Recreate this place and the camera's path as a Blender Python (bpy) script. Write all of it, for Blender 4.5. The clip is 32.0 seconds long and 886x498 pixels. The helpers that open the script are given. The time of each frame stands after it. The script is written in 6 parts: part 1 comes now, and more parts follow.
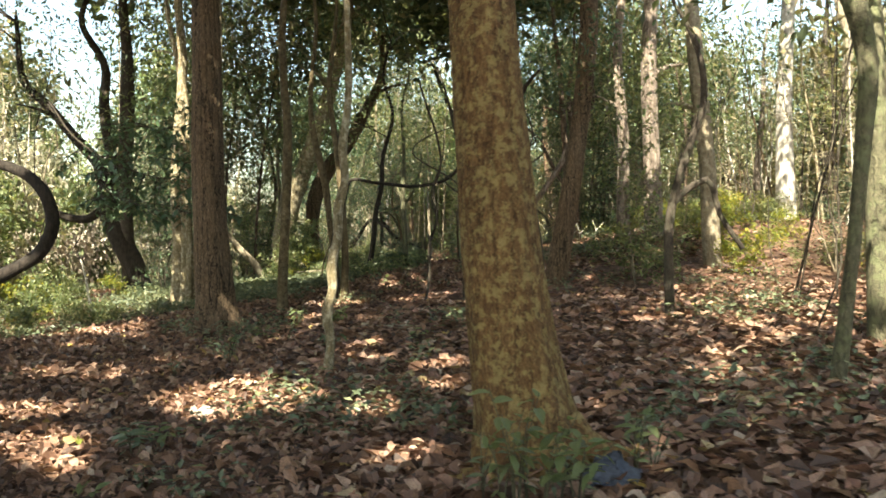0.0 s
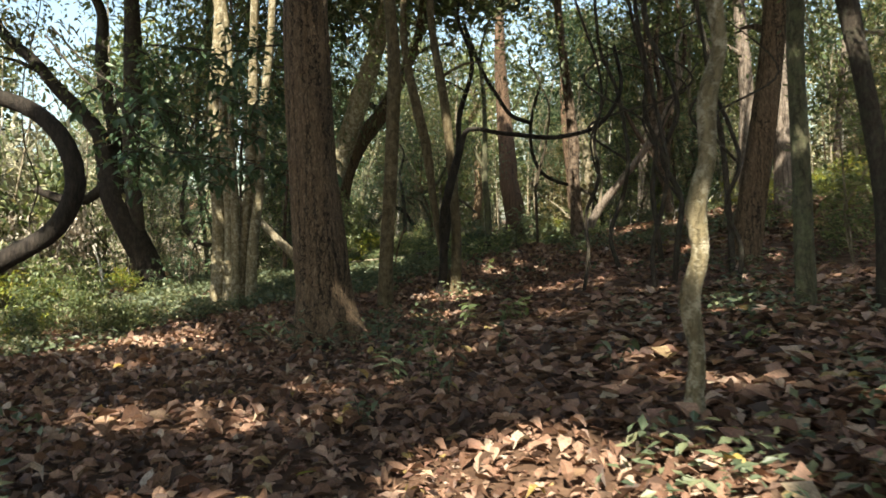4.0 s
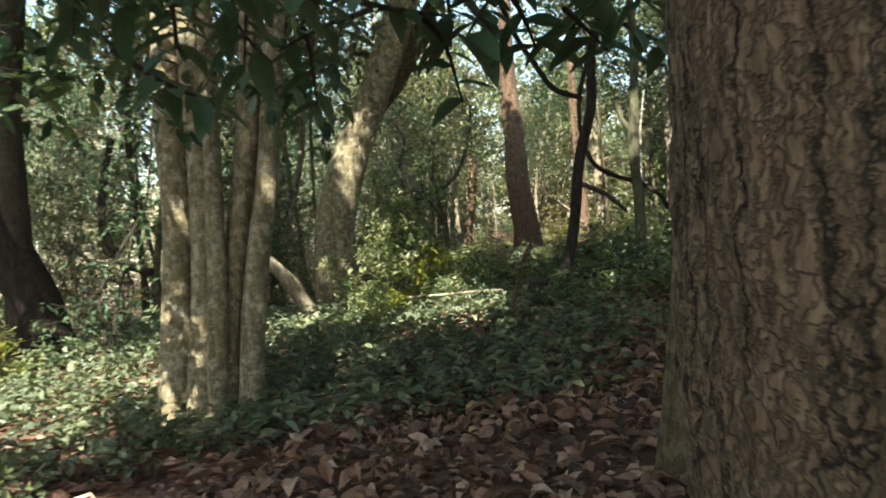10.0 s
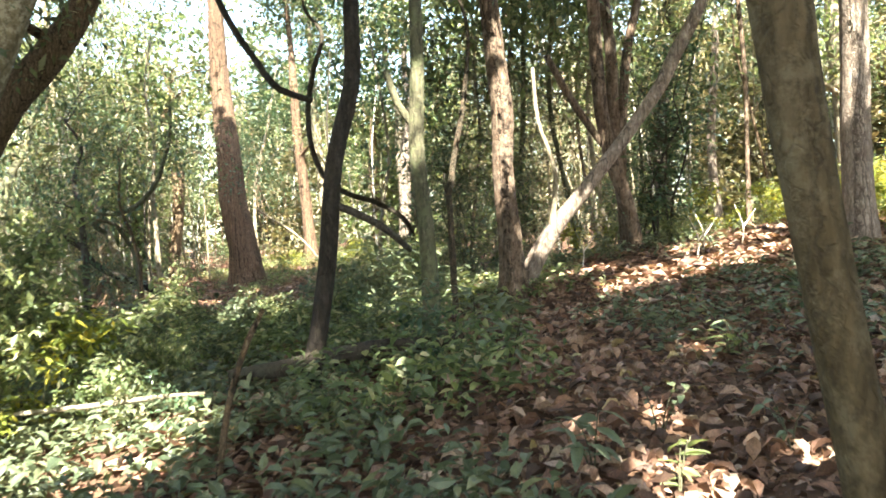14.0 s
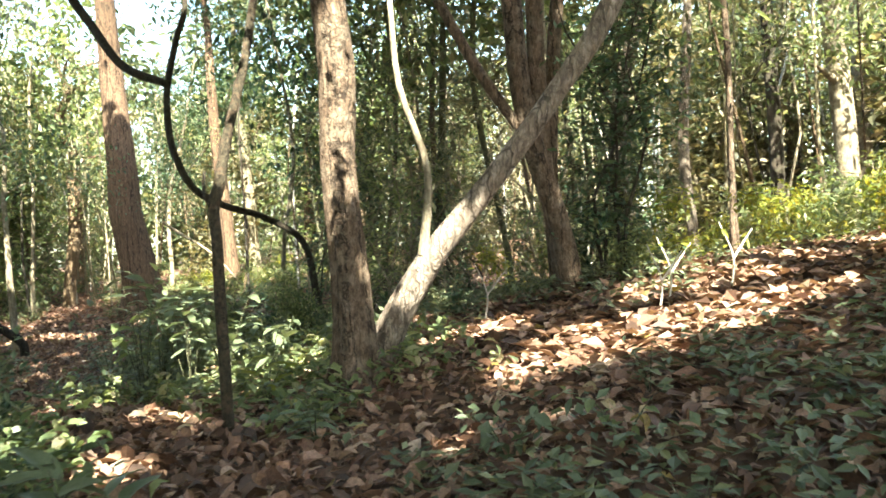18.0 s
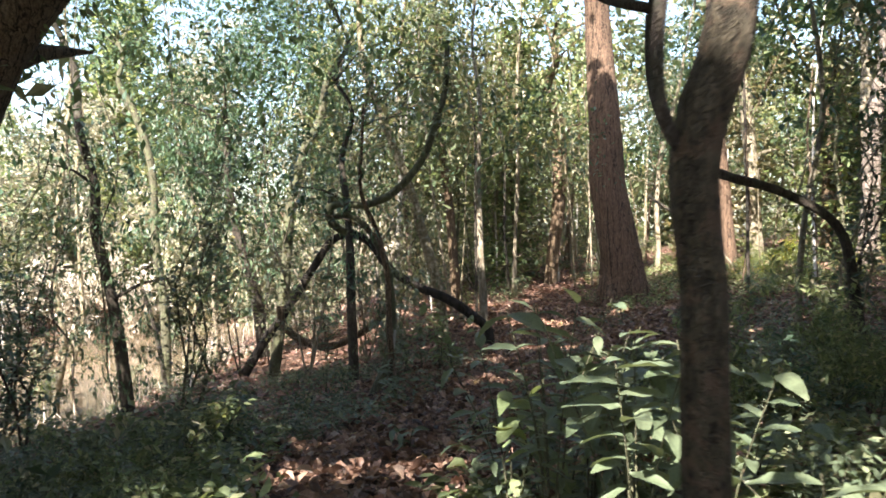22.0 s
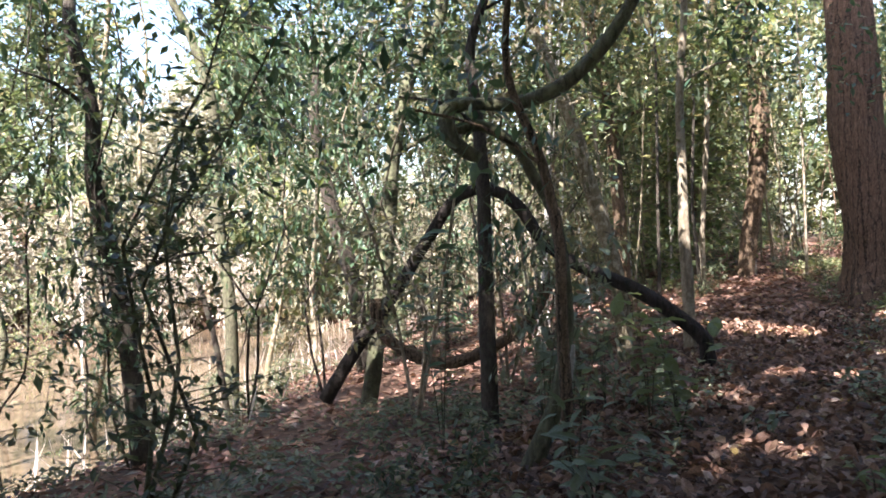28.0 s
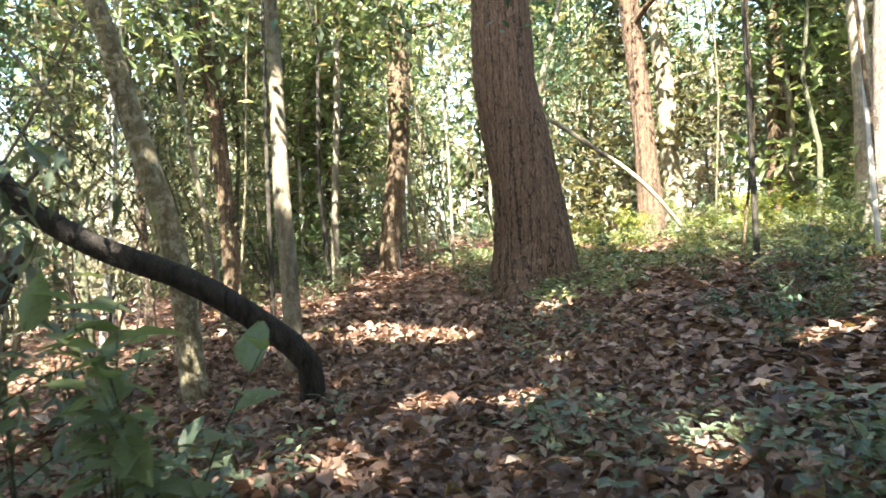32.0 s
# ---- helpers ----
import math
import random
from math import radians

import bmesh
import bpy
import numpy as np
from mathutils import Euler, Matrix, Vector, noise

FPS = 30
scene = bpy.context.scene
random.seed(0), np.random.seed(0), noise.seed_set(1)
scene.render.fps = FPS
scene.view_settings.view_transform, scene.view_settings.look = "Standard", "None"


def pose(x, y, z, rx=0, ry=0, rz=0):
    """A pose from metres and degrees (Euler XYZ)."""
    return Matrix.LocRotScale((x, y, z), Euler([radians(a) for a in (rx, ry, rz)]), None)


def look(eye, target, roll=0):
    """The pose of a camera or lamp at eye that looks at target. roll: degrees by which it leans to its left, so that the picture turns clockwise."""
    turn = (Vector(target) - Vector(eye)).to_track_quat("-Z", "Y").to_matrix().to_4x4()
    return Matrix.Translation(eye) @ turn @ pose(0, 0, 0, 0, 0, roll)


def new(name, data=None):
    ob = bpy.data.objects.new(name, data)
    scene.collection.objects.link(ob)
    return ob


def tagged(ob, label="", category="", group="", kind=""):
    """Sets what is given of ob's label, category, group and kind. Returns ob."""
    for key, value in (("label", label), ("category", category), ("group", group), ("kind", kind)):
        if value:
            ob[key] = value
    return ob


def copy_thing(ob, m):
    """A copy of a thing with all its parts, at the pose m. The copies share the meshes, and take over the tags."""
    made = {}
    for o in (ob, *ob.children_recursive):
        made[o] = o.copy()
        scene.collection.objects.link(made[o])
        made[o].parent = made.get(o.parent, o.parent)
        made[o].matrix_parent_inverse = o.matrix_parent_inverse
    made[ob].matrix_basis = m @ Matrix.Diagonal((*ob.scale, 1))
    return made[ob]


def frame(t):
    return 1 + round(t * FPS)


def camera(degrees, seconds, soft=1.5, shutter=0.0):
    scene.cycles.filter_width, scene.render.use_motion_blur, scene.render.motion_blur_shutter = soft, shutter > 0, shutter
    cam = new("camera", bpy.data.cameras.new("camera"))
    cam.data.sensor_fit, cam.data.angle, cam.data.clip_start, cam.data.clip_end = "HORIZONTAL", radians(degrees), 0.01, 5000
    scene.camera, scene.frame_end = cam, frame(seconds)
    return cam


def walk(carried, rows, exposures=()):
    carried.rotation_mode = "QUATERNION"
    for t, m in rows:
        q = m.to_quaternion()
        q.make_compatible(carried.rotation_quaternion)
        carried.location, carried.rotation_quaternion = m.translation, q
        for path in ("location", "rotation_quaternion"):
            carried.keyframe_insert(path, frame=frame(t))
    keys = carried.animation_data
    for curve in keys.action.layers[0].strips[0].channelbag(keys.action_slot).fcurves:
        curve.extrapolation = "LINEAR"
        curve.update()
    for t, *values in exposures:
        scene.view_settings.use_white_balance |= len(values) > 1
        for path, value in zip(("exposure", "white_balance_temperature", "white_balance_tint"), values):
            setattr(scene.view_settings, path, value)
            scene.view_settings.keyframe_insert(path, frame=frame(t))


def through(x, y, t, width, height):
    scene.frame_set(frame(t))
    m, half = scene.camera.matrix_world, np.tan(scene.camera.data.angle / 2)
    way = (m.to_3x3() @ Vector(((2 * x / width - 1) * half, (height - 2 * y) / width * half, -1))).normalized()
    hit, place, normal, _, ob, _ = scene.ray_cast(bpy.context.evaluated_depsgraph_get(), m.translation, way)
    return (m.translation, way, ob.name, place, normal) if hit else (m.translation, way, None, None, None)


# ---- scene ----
cam = camera(56.7, 32.0, 1.7, 0.35)
METRES, EYE, TILT, LEAN, TURN = 40.0, 1.5, -1.5, 1.0, 0.0
ROWS = [
    (0.0, 0.0, 0.0, 0.0, 0.0, 0.0, -0.0),
    (0.5, -0.0098, 0.0122, -0.0007, -0.2, 0.14, -0.1),
    (1.0, -0.0225, 0.0254, -0.0042, -0.24, 0.16, -0.15),
    (1.5, -0.0358, 0.0361, -0.0059, -1.04, 0.33, -0.14),
    (2.0, -0.0484, 0.0493, -0.0091, -2.1, 0.54, -0.11),
    (2.5, -0.0593, 0.0656, -0.0086, -2.29, 0.23, 0.17),
    (3.0, -0.0673, 0.0822, -0.0093, -2.31, -0.02, 0.58),
    (3.5, -0.0719, 0.0994, -0.0099, -2.49, -0.11, 0.92),
    (5.5, -0.0898, 0.17, -0.01, -3.5, 0.2, 1.13),
    (6.0, -0.0929, 0.1904, -0.0104, -3.77, 0.1, 1.2),
    (6.5, -0.1011, 0.2093, -0.0104, -3.86, 0.15, 1.17),
    (7.0, -0.108, 0.2237, -0.0096, -2.21, 0.54, 1.24),
    (7.5, -0.1123, 0.2407, -0.0083, -1.91, 0.58, 1.25),
    (8.0, -0.1185, 0.2568, -0.0083, -2.04, 0.57, 1.23),
    (8.5, -0.1217, 0.272, -0.0059, -2.02, 0.55, 1.18),
    (9.0, -0.1235, 0.2904, -0.004, -2.36, 0.54, 1.27),
    (9.5, -0.1271, 0.3081, -0.0039, -2.94, 0.53, 1.45),
    (10.0, -0.1279, 0.3249, -0.0034, -6.92, 0.53, 1.83),
    (10.5, -0.1282, 0.3418, -0.0012, -9.7, 0.29, 2.01),
    (11.0, -0.1305, 0.3574, -0.0013, -10.36, 0.43, 1.85),
    (11.5, -0.1306, 0.37, -0.0013, -16.11, 0.92, 2.24),
    (12.0, -0.1258, 0.3869, -0.0019, -21.45, 0.66, 2.59),
    (12.5, -0.1227, 0.3962, -0.0005, -23.67, 0.89, 2.62),
    (13.0, -0.1185, 0.4106, 0.0025, -25.13, 0.55, 2.49),
    (13.5, -0.1116, 0.4214, 0.0036, -25.31, 0.68, 2.6),
    (14.0, -0.1036, 0.4331, 0.0065, -26.37, 1.1, 2.79),
    (14.5, -0.0965, 0.4447, 0.0086, -27.42, 0.99, 2.74),
    (15.5, -0.0795, 0.4690, 0.0105, -27.8, 0.95, 3.0),
    (16.5, -0.0534, 0.4847, 0.0111, -27.93, 0.91, 3.21),
    (17.0, -0.0431, 0.4912, 0.0143, -28.01, 1.73, 3.14),
    (17.5, -0.0317, 0.5033, 0.0149, -28.06, 1.69, 3.09),
    (18.0, -0.0206, 0.516, 0.0149, -28.0, 1.66, 3.09),
    (18.5, -0.0116, 0.5302, 0.0183, -26.71, 1.61, 2.75),
    (19.0, -0.0072, 0.5452, 0.0205, -16.32, 1.74, 1.98),
    (19.5, -0.0021, 0.5568, 0.0196, -7.19, 1.8, 1.45),
    (20.0, 0.0035, 0.5687, 0.0225, -0.56, 1.54, 0.91),
    (20.5, 0.0064, 0.5819, 0.0227, 1.72, 1.2, 0.76),
    (21.0, 0.0073, 0.5955, 0.0239, 4.86, 1.02, 0.54),
    (21.5, 0.0086, 0.6108, 0.0248, 5.42, 0.83, 0.36),
    (22.0, 0.0043, 0.6249, 0.0239, 5.37, 0.75, 0.08),
    (22.5, 0.0019, 0.6377, 0.0228, 5.35, 1.02, 0.12),
    (23.0, 0.0008, 0.6553, 0.0246, 5.41, 0.74, 0.16),
    (23.5, -0.0, 0.6715, 0.0254, 5.56, 0.58, 0.19),
    (24.0, -0.0001, 0.6861, 0.0243, 6.24, 0.48, 0.23),
    (24.5, -0.0021, 0.6989, 0.025, 7.07, 0.64, 0.0),
    (26.5, -0.0199, 0.7468, 0.0182, 8.28, 0.59, -0.13),
    (27.0, -0.0238, 0.7571, 0.017, 12.16, 0.64, -0.06),
    (27.5, -0.0266, 0.7694, 0.0164, 14.12, 0.66, -0.13),
    (28.0, -0.03, 0.7812, 0.0133, 14.3, 0.69, -0.05),
    (28.5, -0.0364, 0.7971, 0.0119, 14.29, 0.65, -0.07),
    (29.0, -0.0415, 0.8101, 0.0106, 14.14, 0.77, 0.14),
    (29.5, -0.0418, 0.8201, 0.0081, 12.57, 0.91, 0.42),
    (30.0, -0.038, 0.8332, 0.0072, 4.56, 0.91, 0.98),
    (30.5, -0.0309, 0.8481, 0.0066, -2.4, 0.84, 1.34),
    (31.0, -0.0241, 0.8633, 0.0052, -6.7, 0.84, 1.64),
    (31.5, -0.0171, 0.8801, 0.0042, -8.51, 0.9, 1.7),
    (32.0, -0.0113, 0.8982, 0.005, -8.97, 1.07, 1.57),
]
walk(cam, [(t, pose(0, 0, EYE, TILT, LEAN, TURN) @ pose(METRES * x, METRES * y, METRES * z, 90 + pitch, roll, yaw)) for t, x, y, z, yaw, pitch, roll in ROWS], [(0, 2.45, 7250, 4), (1.2, 2.29, 7200, 4), (2, 1.82, 7050, 6), (3, 1.72, 7050, 6), (6, 2.19, 6650, 2), (8, 2.40, 6650, 2), (9, 1.82, 6800, 2), (9.9, 2.02, 6600, 2), (10.5, 4.0, 6500, 5), (11.2, 4.08, 6500, 5), (12, 3.50, 6500, 5), (12.5, 3.05, 6600, 5), (14, 3.55, 6700, 5), (17, 3.48, 6950, -1), (19, 3.18, 6600, 0), (20.2, 2.81, 6450, 14), (23, 2.71, 6300, 14), (27, 2.74, 6100, 20), (29, 2.72, 6000, 20), (30, 2.85, 6050, 14), (30.5, 3.40, 6200, 7), (31.2, 3.92, 6200, 6), (32, 3.50, 6350, 5)])

# ---- light ----
SUN_HIGH, SUN_FROM = 47.0, 196.0
world = bpy.data.worlds.new("sky")
scene.world = world
world.use_nodes = True
sky = world.node_tree.nodes.new("ShaderNodeTexSky")
sky.sky_type, sky.sun_disc = "NISHITA", False
sky.sun_elevation, sky.sun_rotation = radians(SUN_HIGH), radians(SUN_FROM)
sky.air_density, sky.dust_density = 1.2, 2.0
back = world.node_tree.nodes["Background"]
back.inputs["Strength"].default_value = 0.095
world.node_tree.links.new(sky.outputs[0], back.inputs["Color"])
lamp = bpy.data.lights.new("sun", "SUN")
lamp.energy, lamp.angle, lamp.color = 5.0, radians(0.55), (1.0, 0.93, 0.82)
SUN_WAY = Vector((math.sin(radians(SUN_FROM)) * math.cos(radians(SUN_HIGH)), math.cos(radians(SUN_FROM)) * math.cos(radians(SUN_HIGH)), math.sin(radians(SUN_HIGH))))
new("sun", lamp).matrix_world = look((0, 0, 40), Vector((0, 0, 40)) - SUN_WAY)

# ---- materials ----
def material(name, rough=0.8):
    m = bpy.data.materials.new(name)
    m.use_nodes = True
    b = m.node_tree.nodes["Principled BSDF"]
    b.inputs["Roughness"].default_value = rough
    b.inputs["Specular IOR Level"].default_value = 0.3
    return m, m.node_tree.nodes, m.node_tree.links, b


def ramp(nodes, stops):
    r = nodes.new("ShaderNodeValToRGB")
    e = r.color_ramp.elements
    while len(e) < len(stops):
        e.new(0.5)
    for el, (p, c) in zip(e, stops):
        el.position, el.color = p, (*c, 1)
    return r


def bark(name, dark, mid, pale, scale=14.0, stretch=0.4, crack=0.6, spots=0.0, spot=(0.5, 0.5, 0.42), bump=0.6, blotch=5.0):
    """Bark: small flaking plates parted by fissures, fine grain, and blotches of lichen."""
    m, n, l, b = material(name, 0.92)
    co = n.new("ShaderNodeTexCoord")
    mp = n.new("ShaderNodeMapping")
    mp.inputs["Scale"].default_value = (1, 1, stretch)
    l.new(co.outputs["Object"], mp.inputs["Vector"])

    def noise_of(sc, detail, rough, src):
        x = n.new("ShaderNodeTexNoise")
        x.inputs["Scale"].default_value, x.inputs["Detail"].default_value, x.inputs["Roughness"].default_value = sc, detail, rough
        l.new(src, x.inputs["Vector"])
        return x

    no = noise_of(scale * 1.6, 9, 0.72, mp.outputs[0])
    warp = noise_of(scale * 0.7, 4, 0.6, co.outputs["Object"])
    mix = n.new("ShaderNodeMixRGB")
    mix.inputs[0].default_value = 0.1
    l.new(mp.outputs[0], mix.inputs[1])
    l.new(warp.outputs["Color"], mix.inputs[2])
    vo = n.new("ShaderNodeTexVoronoi")
    vo.feature = "DISTANCE_TO_EDGE"
    vo.inputs["Scale"].default_value = scale * 1.9
    l.new(mix.outputs[0], vo.inputs["Vector"])
    fis = n.new("ShaderNodeMapRange")
    fis.inputs["From Max"].default_value, fis.inputs["To Min"].default_value = 0.16, 0.45
    l.new(vo.outputs["Distance"], fis.inputs["Value"])
    deep = n.new("ShaderNodeMapRange")
    deep.inputs["From Min"].default_value, deep.inputs["From Max"].default_value = 0.5, 0.74
    wide = noise_of(scale * 0.35, 5, 0.65, mp.outputs[0])
    l.new(wide.outputs["Fac"], deep.inputs["Value"])
    cut = n.new("ShaderNodeMath")
    cut.operation = "MAXIMUM"
    l.new(fis.outputs[0], cut.inputs[0])
    l.new(deep.outputs[0], cut.inputs[1])
    lm = n.new("ShaderNodeMapping")
    lm.inputs["Scale"].default_value = (1, 1, stretch * 0.3)
    l.new(mix.outputs[0], lm.inputs["Vector"])
    lv = n.new("ShaderNodeTexVoronoi")
    lv.feature = "DISTANCE_TO_EDGE"
    lv.inputs["Scale"].default_value = scale * 0.5
    l.new(lm.outputs[0], lv.inputs["Vector"])
    lf = n.new("ShaderNodeMapRange")
    lf.inputs["From Min"].default_value, lf.inputs["From Max"].default_value, lf.inputs["To Min"].default_value = 0.012, 0.05, 0.12
    l.new(lv.outputs["Distance"], lf.inputs["Value"])
    both = n.new("ShaderNodeMath")
    both.operation = "MULTIPLY"
    l.new(cut.outputs[0], both.inputs[0])
    l.new(lf.outputs[0], both.inputs[1])
    cut = both
    base = ramp(n, [(0.32, dark), (0.5, mid), (0.68, pale)])
    l.new(no.outputs["Fac"], base.inputs[0])
    cr = n.new("ShaderNodeMixRGB")
    cr.blend_type = "MULTIPLY"
    cr.inputs[0].default_value = crack
    l.new(base.outputs[0], cr.inputs[1])
    l.new(cut.outputs[0], cr.inputs[2])
    bl = noise_of(blotch, 9, 0.74, co.outputs["Object"])
    br = ramp(n, [(0.49, (0, 0, 0)), (0.58, (1, 1, 1))])
    l.new(bl.outputs["Fac"], br.inputs[0])
    am = n.new("ShaderNodeMath")
    am.operation = "MULTIPLY"
    am.inputs[1].default_value = spots
    l.new(br.outputs[0], am.inputs[0])
    sp = n.new("ShaderNodeMixRGB")
    sp.inputs[2].default_value = (*spot, 1)
    l.new(am.outputs[0], sp.inputs[0])
    l.new(cr.outputs[0], sp.inputs[1])
    l.new(sp.outputs[0], b.inputs["Base Color"])
    hs = n.new("ShaderNodeMath")
    hs.operation = "MULTIPLY_ADD"
    hs.inputs[1].default_value = 0.9
    l.new(no.outputs["Fac"], hs.inputs[0])
    l.new(cut.outputs[0], hs.inputs[2])
    bp = n.new("ShaderNodeBump")
    bp.inputs["Strength"].default_value, bp.inputs["Distance"].default_value = bump, 0.014
    l.new(hs.outputs[0], bp.inputs["Height"])
    l.new(bp.outputs[0], b.inputs["Normal"])
    return m


def leafy(name, stops, through=0.42, rough=0.46, warmth=(1.4, 1.32, 0.85), mottle=0.15):
    """Leaves: a colour for each leaf, light partly passing through."""
    m, n, l, b = material(name, rough)
    g = n.new("ShaderNodeNewGeometry")
    oi = n.new("ShaderNodeObjectInfo")
    r = ramp(n, stops)
    l.new(g.outputs["Random Per Island"], r.inputs[0])
    co = n.new("ShaderNodeTexCoord")
    no = n.new("ShaderNodeTexNoise")
    no.inputs["Scale"].default_value, no.inputs["Detail"].default_value = 14, 4
    l.new(co.outputs["Object"], no.inputs["Vector"])
    v = n.new("ShaderNodeHueSaturation")
    mr = n.new("ShaderNodeMapRange")
    mr.inputs["To Min"].default_value, mr.inputs["To Max"].default_value = 0.6, 1.4
    l.new(no.outputs["Fac"], mr.inputs["Value"])
    fine = n.new("ShaderNodeTexNoise")
    fine.inputs["Scale"].default_value, fine.inputs["Detail"].default_value, fine.inputs["Roughness"].default_value = 75, 5, 0.7
    l.new(co.outputs["Object"], fine.inputs["Vector"])
    fm = n.new("ShaderNodeMapRange")
    fm.inputs["From Min"].default_value, fm.inputs["From Max"].default_value, fm.inputs["To Min"].default_value, fm.inputs["To Max"].default_value = 0.3, 0.7, 1 - mottle, 1 + mottle
    l.new(fine.outputs["Fac"], fm.inputs["Value"])
    both = n.new("ShaderNodeMath")
    both.operation = "MULTIPLY"
    l.new(mr.outputs[0], both.inputs[0])
    l.new(fm.outputs[0], both.inputs[1])
    l.new(both.outputs[0], v.inputs["Value"])
    hu = n.new("ShaderNodeMapRange")
    hu.inputs["To Min"].default_value, hu.inputs["To Max"].default_value = 0.485, 0.515
    l.new(oi.outputs["Random"], hu.inputs["Value"])
    l.new(hu.outputs[0], v.inputs["Hue"])
    l.new(r.outputs[0], v.inputs["Color"])
    l.new(v.outputs[0], b.inputs["Base Color"])
    b.inputs["Specular IOR Level"].default_value = 0.5
    tr = n.new("ShaderNodeBsdfTranslucent")
    warm = n.new("ShaderNodeMixRGB")
    warm.blend_type = "MULTIPLY"
    warm.inputs[0].default_value, warm.inputs[2].default_value = 1.0, (*warmth, 1)
    l.new(v.outputs[0], warm.inputs[1])
    l.new(warm.outputs[0], tr.inputs["Color"])
    mx = n.new("ShaderNodeMixShader")
    mx.inputs[0].default_value = through
    l.new(b.outputs[0], mx.inputs[1])
    l.new(tr.outputs[0], mx.inputs[2])
    l.new(mx.outputs[0], n["Material Output"].inputs["Surface"])
    return m


BARK = {
    "lichen": bark("bark_lichen", (0.075, 0.038, 0.016), (0.165, 0.09, 0.036), (0.25, 0.165, 0.07), 20, 0.4, 0.6, 0.55, (0.36, 0.29, 0.12), 0.8, 13),
    "brown": bark("bark_brown", (0.07, 0.045, 0.027), (0.168, 0.113, 0.069), (0.275, 0.196, 0.125), 20, 0.3, 0.95, 0.14, (0.22, 0.18, 0.12), 1.0, 14),
    "redbark": bark("bark_red", (0.07, 0.042, 0.027), (0.14, 0.086, 0.055), (0.23, 0.152, 0.1), 15, 0.2, 0.9, 0.2, (0.2, 0.16, 0.11), 1.0, 14),
    "red": bark("bark_red_far", (0.055, 0.036, 0.025), (0.12, 0.081, 0.056), (0.23, 0.17, 0.125), 14, 0.3, 0.85, 0.35, (0.26, 0.21, 0.16), 1.0, 7),
    "mottled": bark("bark_mottled", (0.11, 0.09, 0.05), (0.18, 0.147, 0.085), (0.26, 0.215, 0.135), 14, 0.3, 0.45, 0.6, (0.42, 0.385, 0.29), 0.6, 11),
    "pale": bark("bark_pale", (0.13, 0.105, 0.07), (0.2, 0.165, 0.115), (0.29, 0.25, 0.18), 11, 0.4, 0.4, 0.5, (0.35, 0.32, 0.24), 0.3, 7),
    "white": bark("bark_white", (0.30, 0.28, 0.24), (0.46, 0.43, 0.38), (0.6, 0.57, 0.51), 11, 0.4, 0.35, 0.35, (0.28, 0.27, 0.22), 0.5, 5),
    "flaky": bark("bark_flaky", (0.12, 0.09, 0.07), (0.23, 0.185, 0.15), (0.36, 0.31, 0.26), 12, 0.3, 0.7, 0.45, (0.12, 0.09, 0.07), 1.0, 4),
    "dark": bark("bark_dark", (0.03, 0.024, 0.018), (0.06, 0.047, 0.036), (0.10, 0.083, 0.064), 24, 0.3, 0.5, 0.3, (0.09, 0.1, 0.065), 0.8, 6),
    "black": bark("bark_black", (0.013, 0.010, 0.008), (0.026, 0.02, 0.016), (0.05, 0.04, 0.032), 14, 0.3, 0.6, 0.15, (0.075, 0.07, 0.052), 0.8, 6),
    "olive": bark("bark_olive", (0.05, 0.036, 0.019), (0.09, 0.067, 0.035), (0.14, 0.107, 0.06), 14, 0.3, 0.4, 0.45, (0.2, 0.168, 0.105), 0.6, 9),
    "knotty": bark("bark_knotty", (0.028, 0.026, 0.018), (0.075, 0.062, 0.041), (0.125, 0.103, 0.07), 30, 0.45, 0.7, 0.5, (0.155, 0.098, 0.066), 1.0, 19),
    "green": bark("bark_mossy", (0.05, 0.047, 0.028), (0.09, 0.085, 0.052), (0.15, 0.14, 0.09), 13, 0.4, 0.5, 0.5, (0.13, 0.15, 0.075), 0.6, 6),
}
LEAF_CANOPY = leafy("leaf_canopy", [(0.0, (0.040, 0.058, 0.032)), (0.5, (0.080, 0.105, 0.055)), (0.82, (0.145, 0.165, 0.088)), (1.0, (0.32, 0.27, 0.183))])
LEAF_DARK = leafy("leaf_dark", [(0.0, (0.026, 0.058, 0.032)), (0.55, (0.053, 0.098, 0.052)), (0.95, (0.102, 0.156, 0.076)), (1.0, (0.228, 0.180, 0.102))], 0.3)
LEAF_LIGHT = leafy("leaf_light", [(0.0, (0.075, 0.105, 0.051)), (0.5, (0.140, 0.182, 0.085)), (0.85, (0.24, 0.275, 0.134)), (1.0, (0.42, 0.38, 0.256))], 0.5)
LEAF_OLIVE = leafy("leaf_olive", [(0.0, (0.055, 0.058, 0.030)), (0.5, (0.115, 0.112, 0.058)), (0.8, (0.2, 0.18, 0.10)), (1.0, (0.36, 0.30, 0.19))], 0.4)
LEAF_YELLOW = leafy("leaf_yellow", [(0.0, (0.11, 0.145, 0.03)), (0.6, (0.2, 0.225, 0.045)), (1.0, (0.36, 0.30, 0.05))], 0.5)
LEAF_LOW = leafy("leaf_low", [(0.0, (0.065, 0.089, 0.053)), (0.6, (0.116, 0.146, 0.085)), (1.0, (0.208, 0.222, 0.125))], 0.3)
LEAF_REED = leafy("leaf_reed", [(0.0, (0.27, 0.23, 0.17)), (0.5, (0.45, 0.40, 0.32)), (1.0, (0.6, 0.56, 0.48))], 0.4, 0.7, (1.2, 1.18, 1.1))
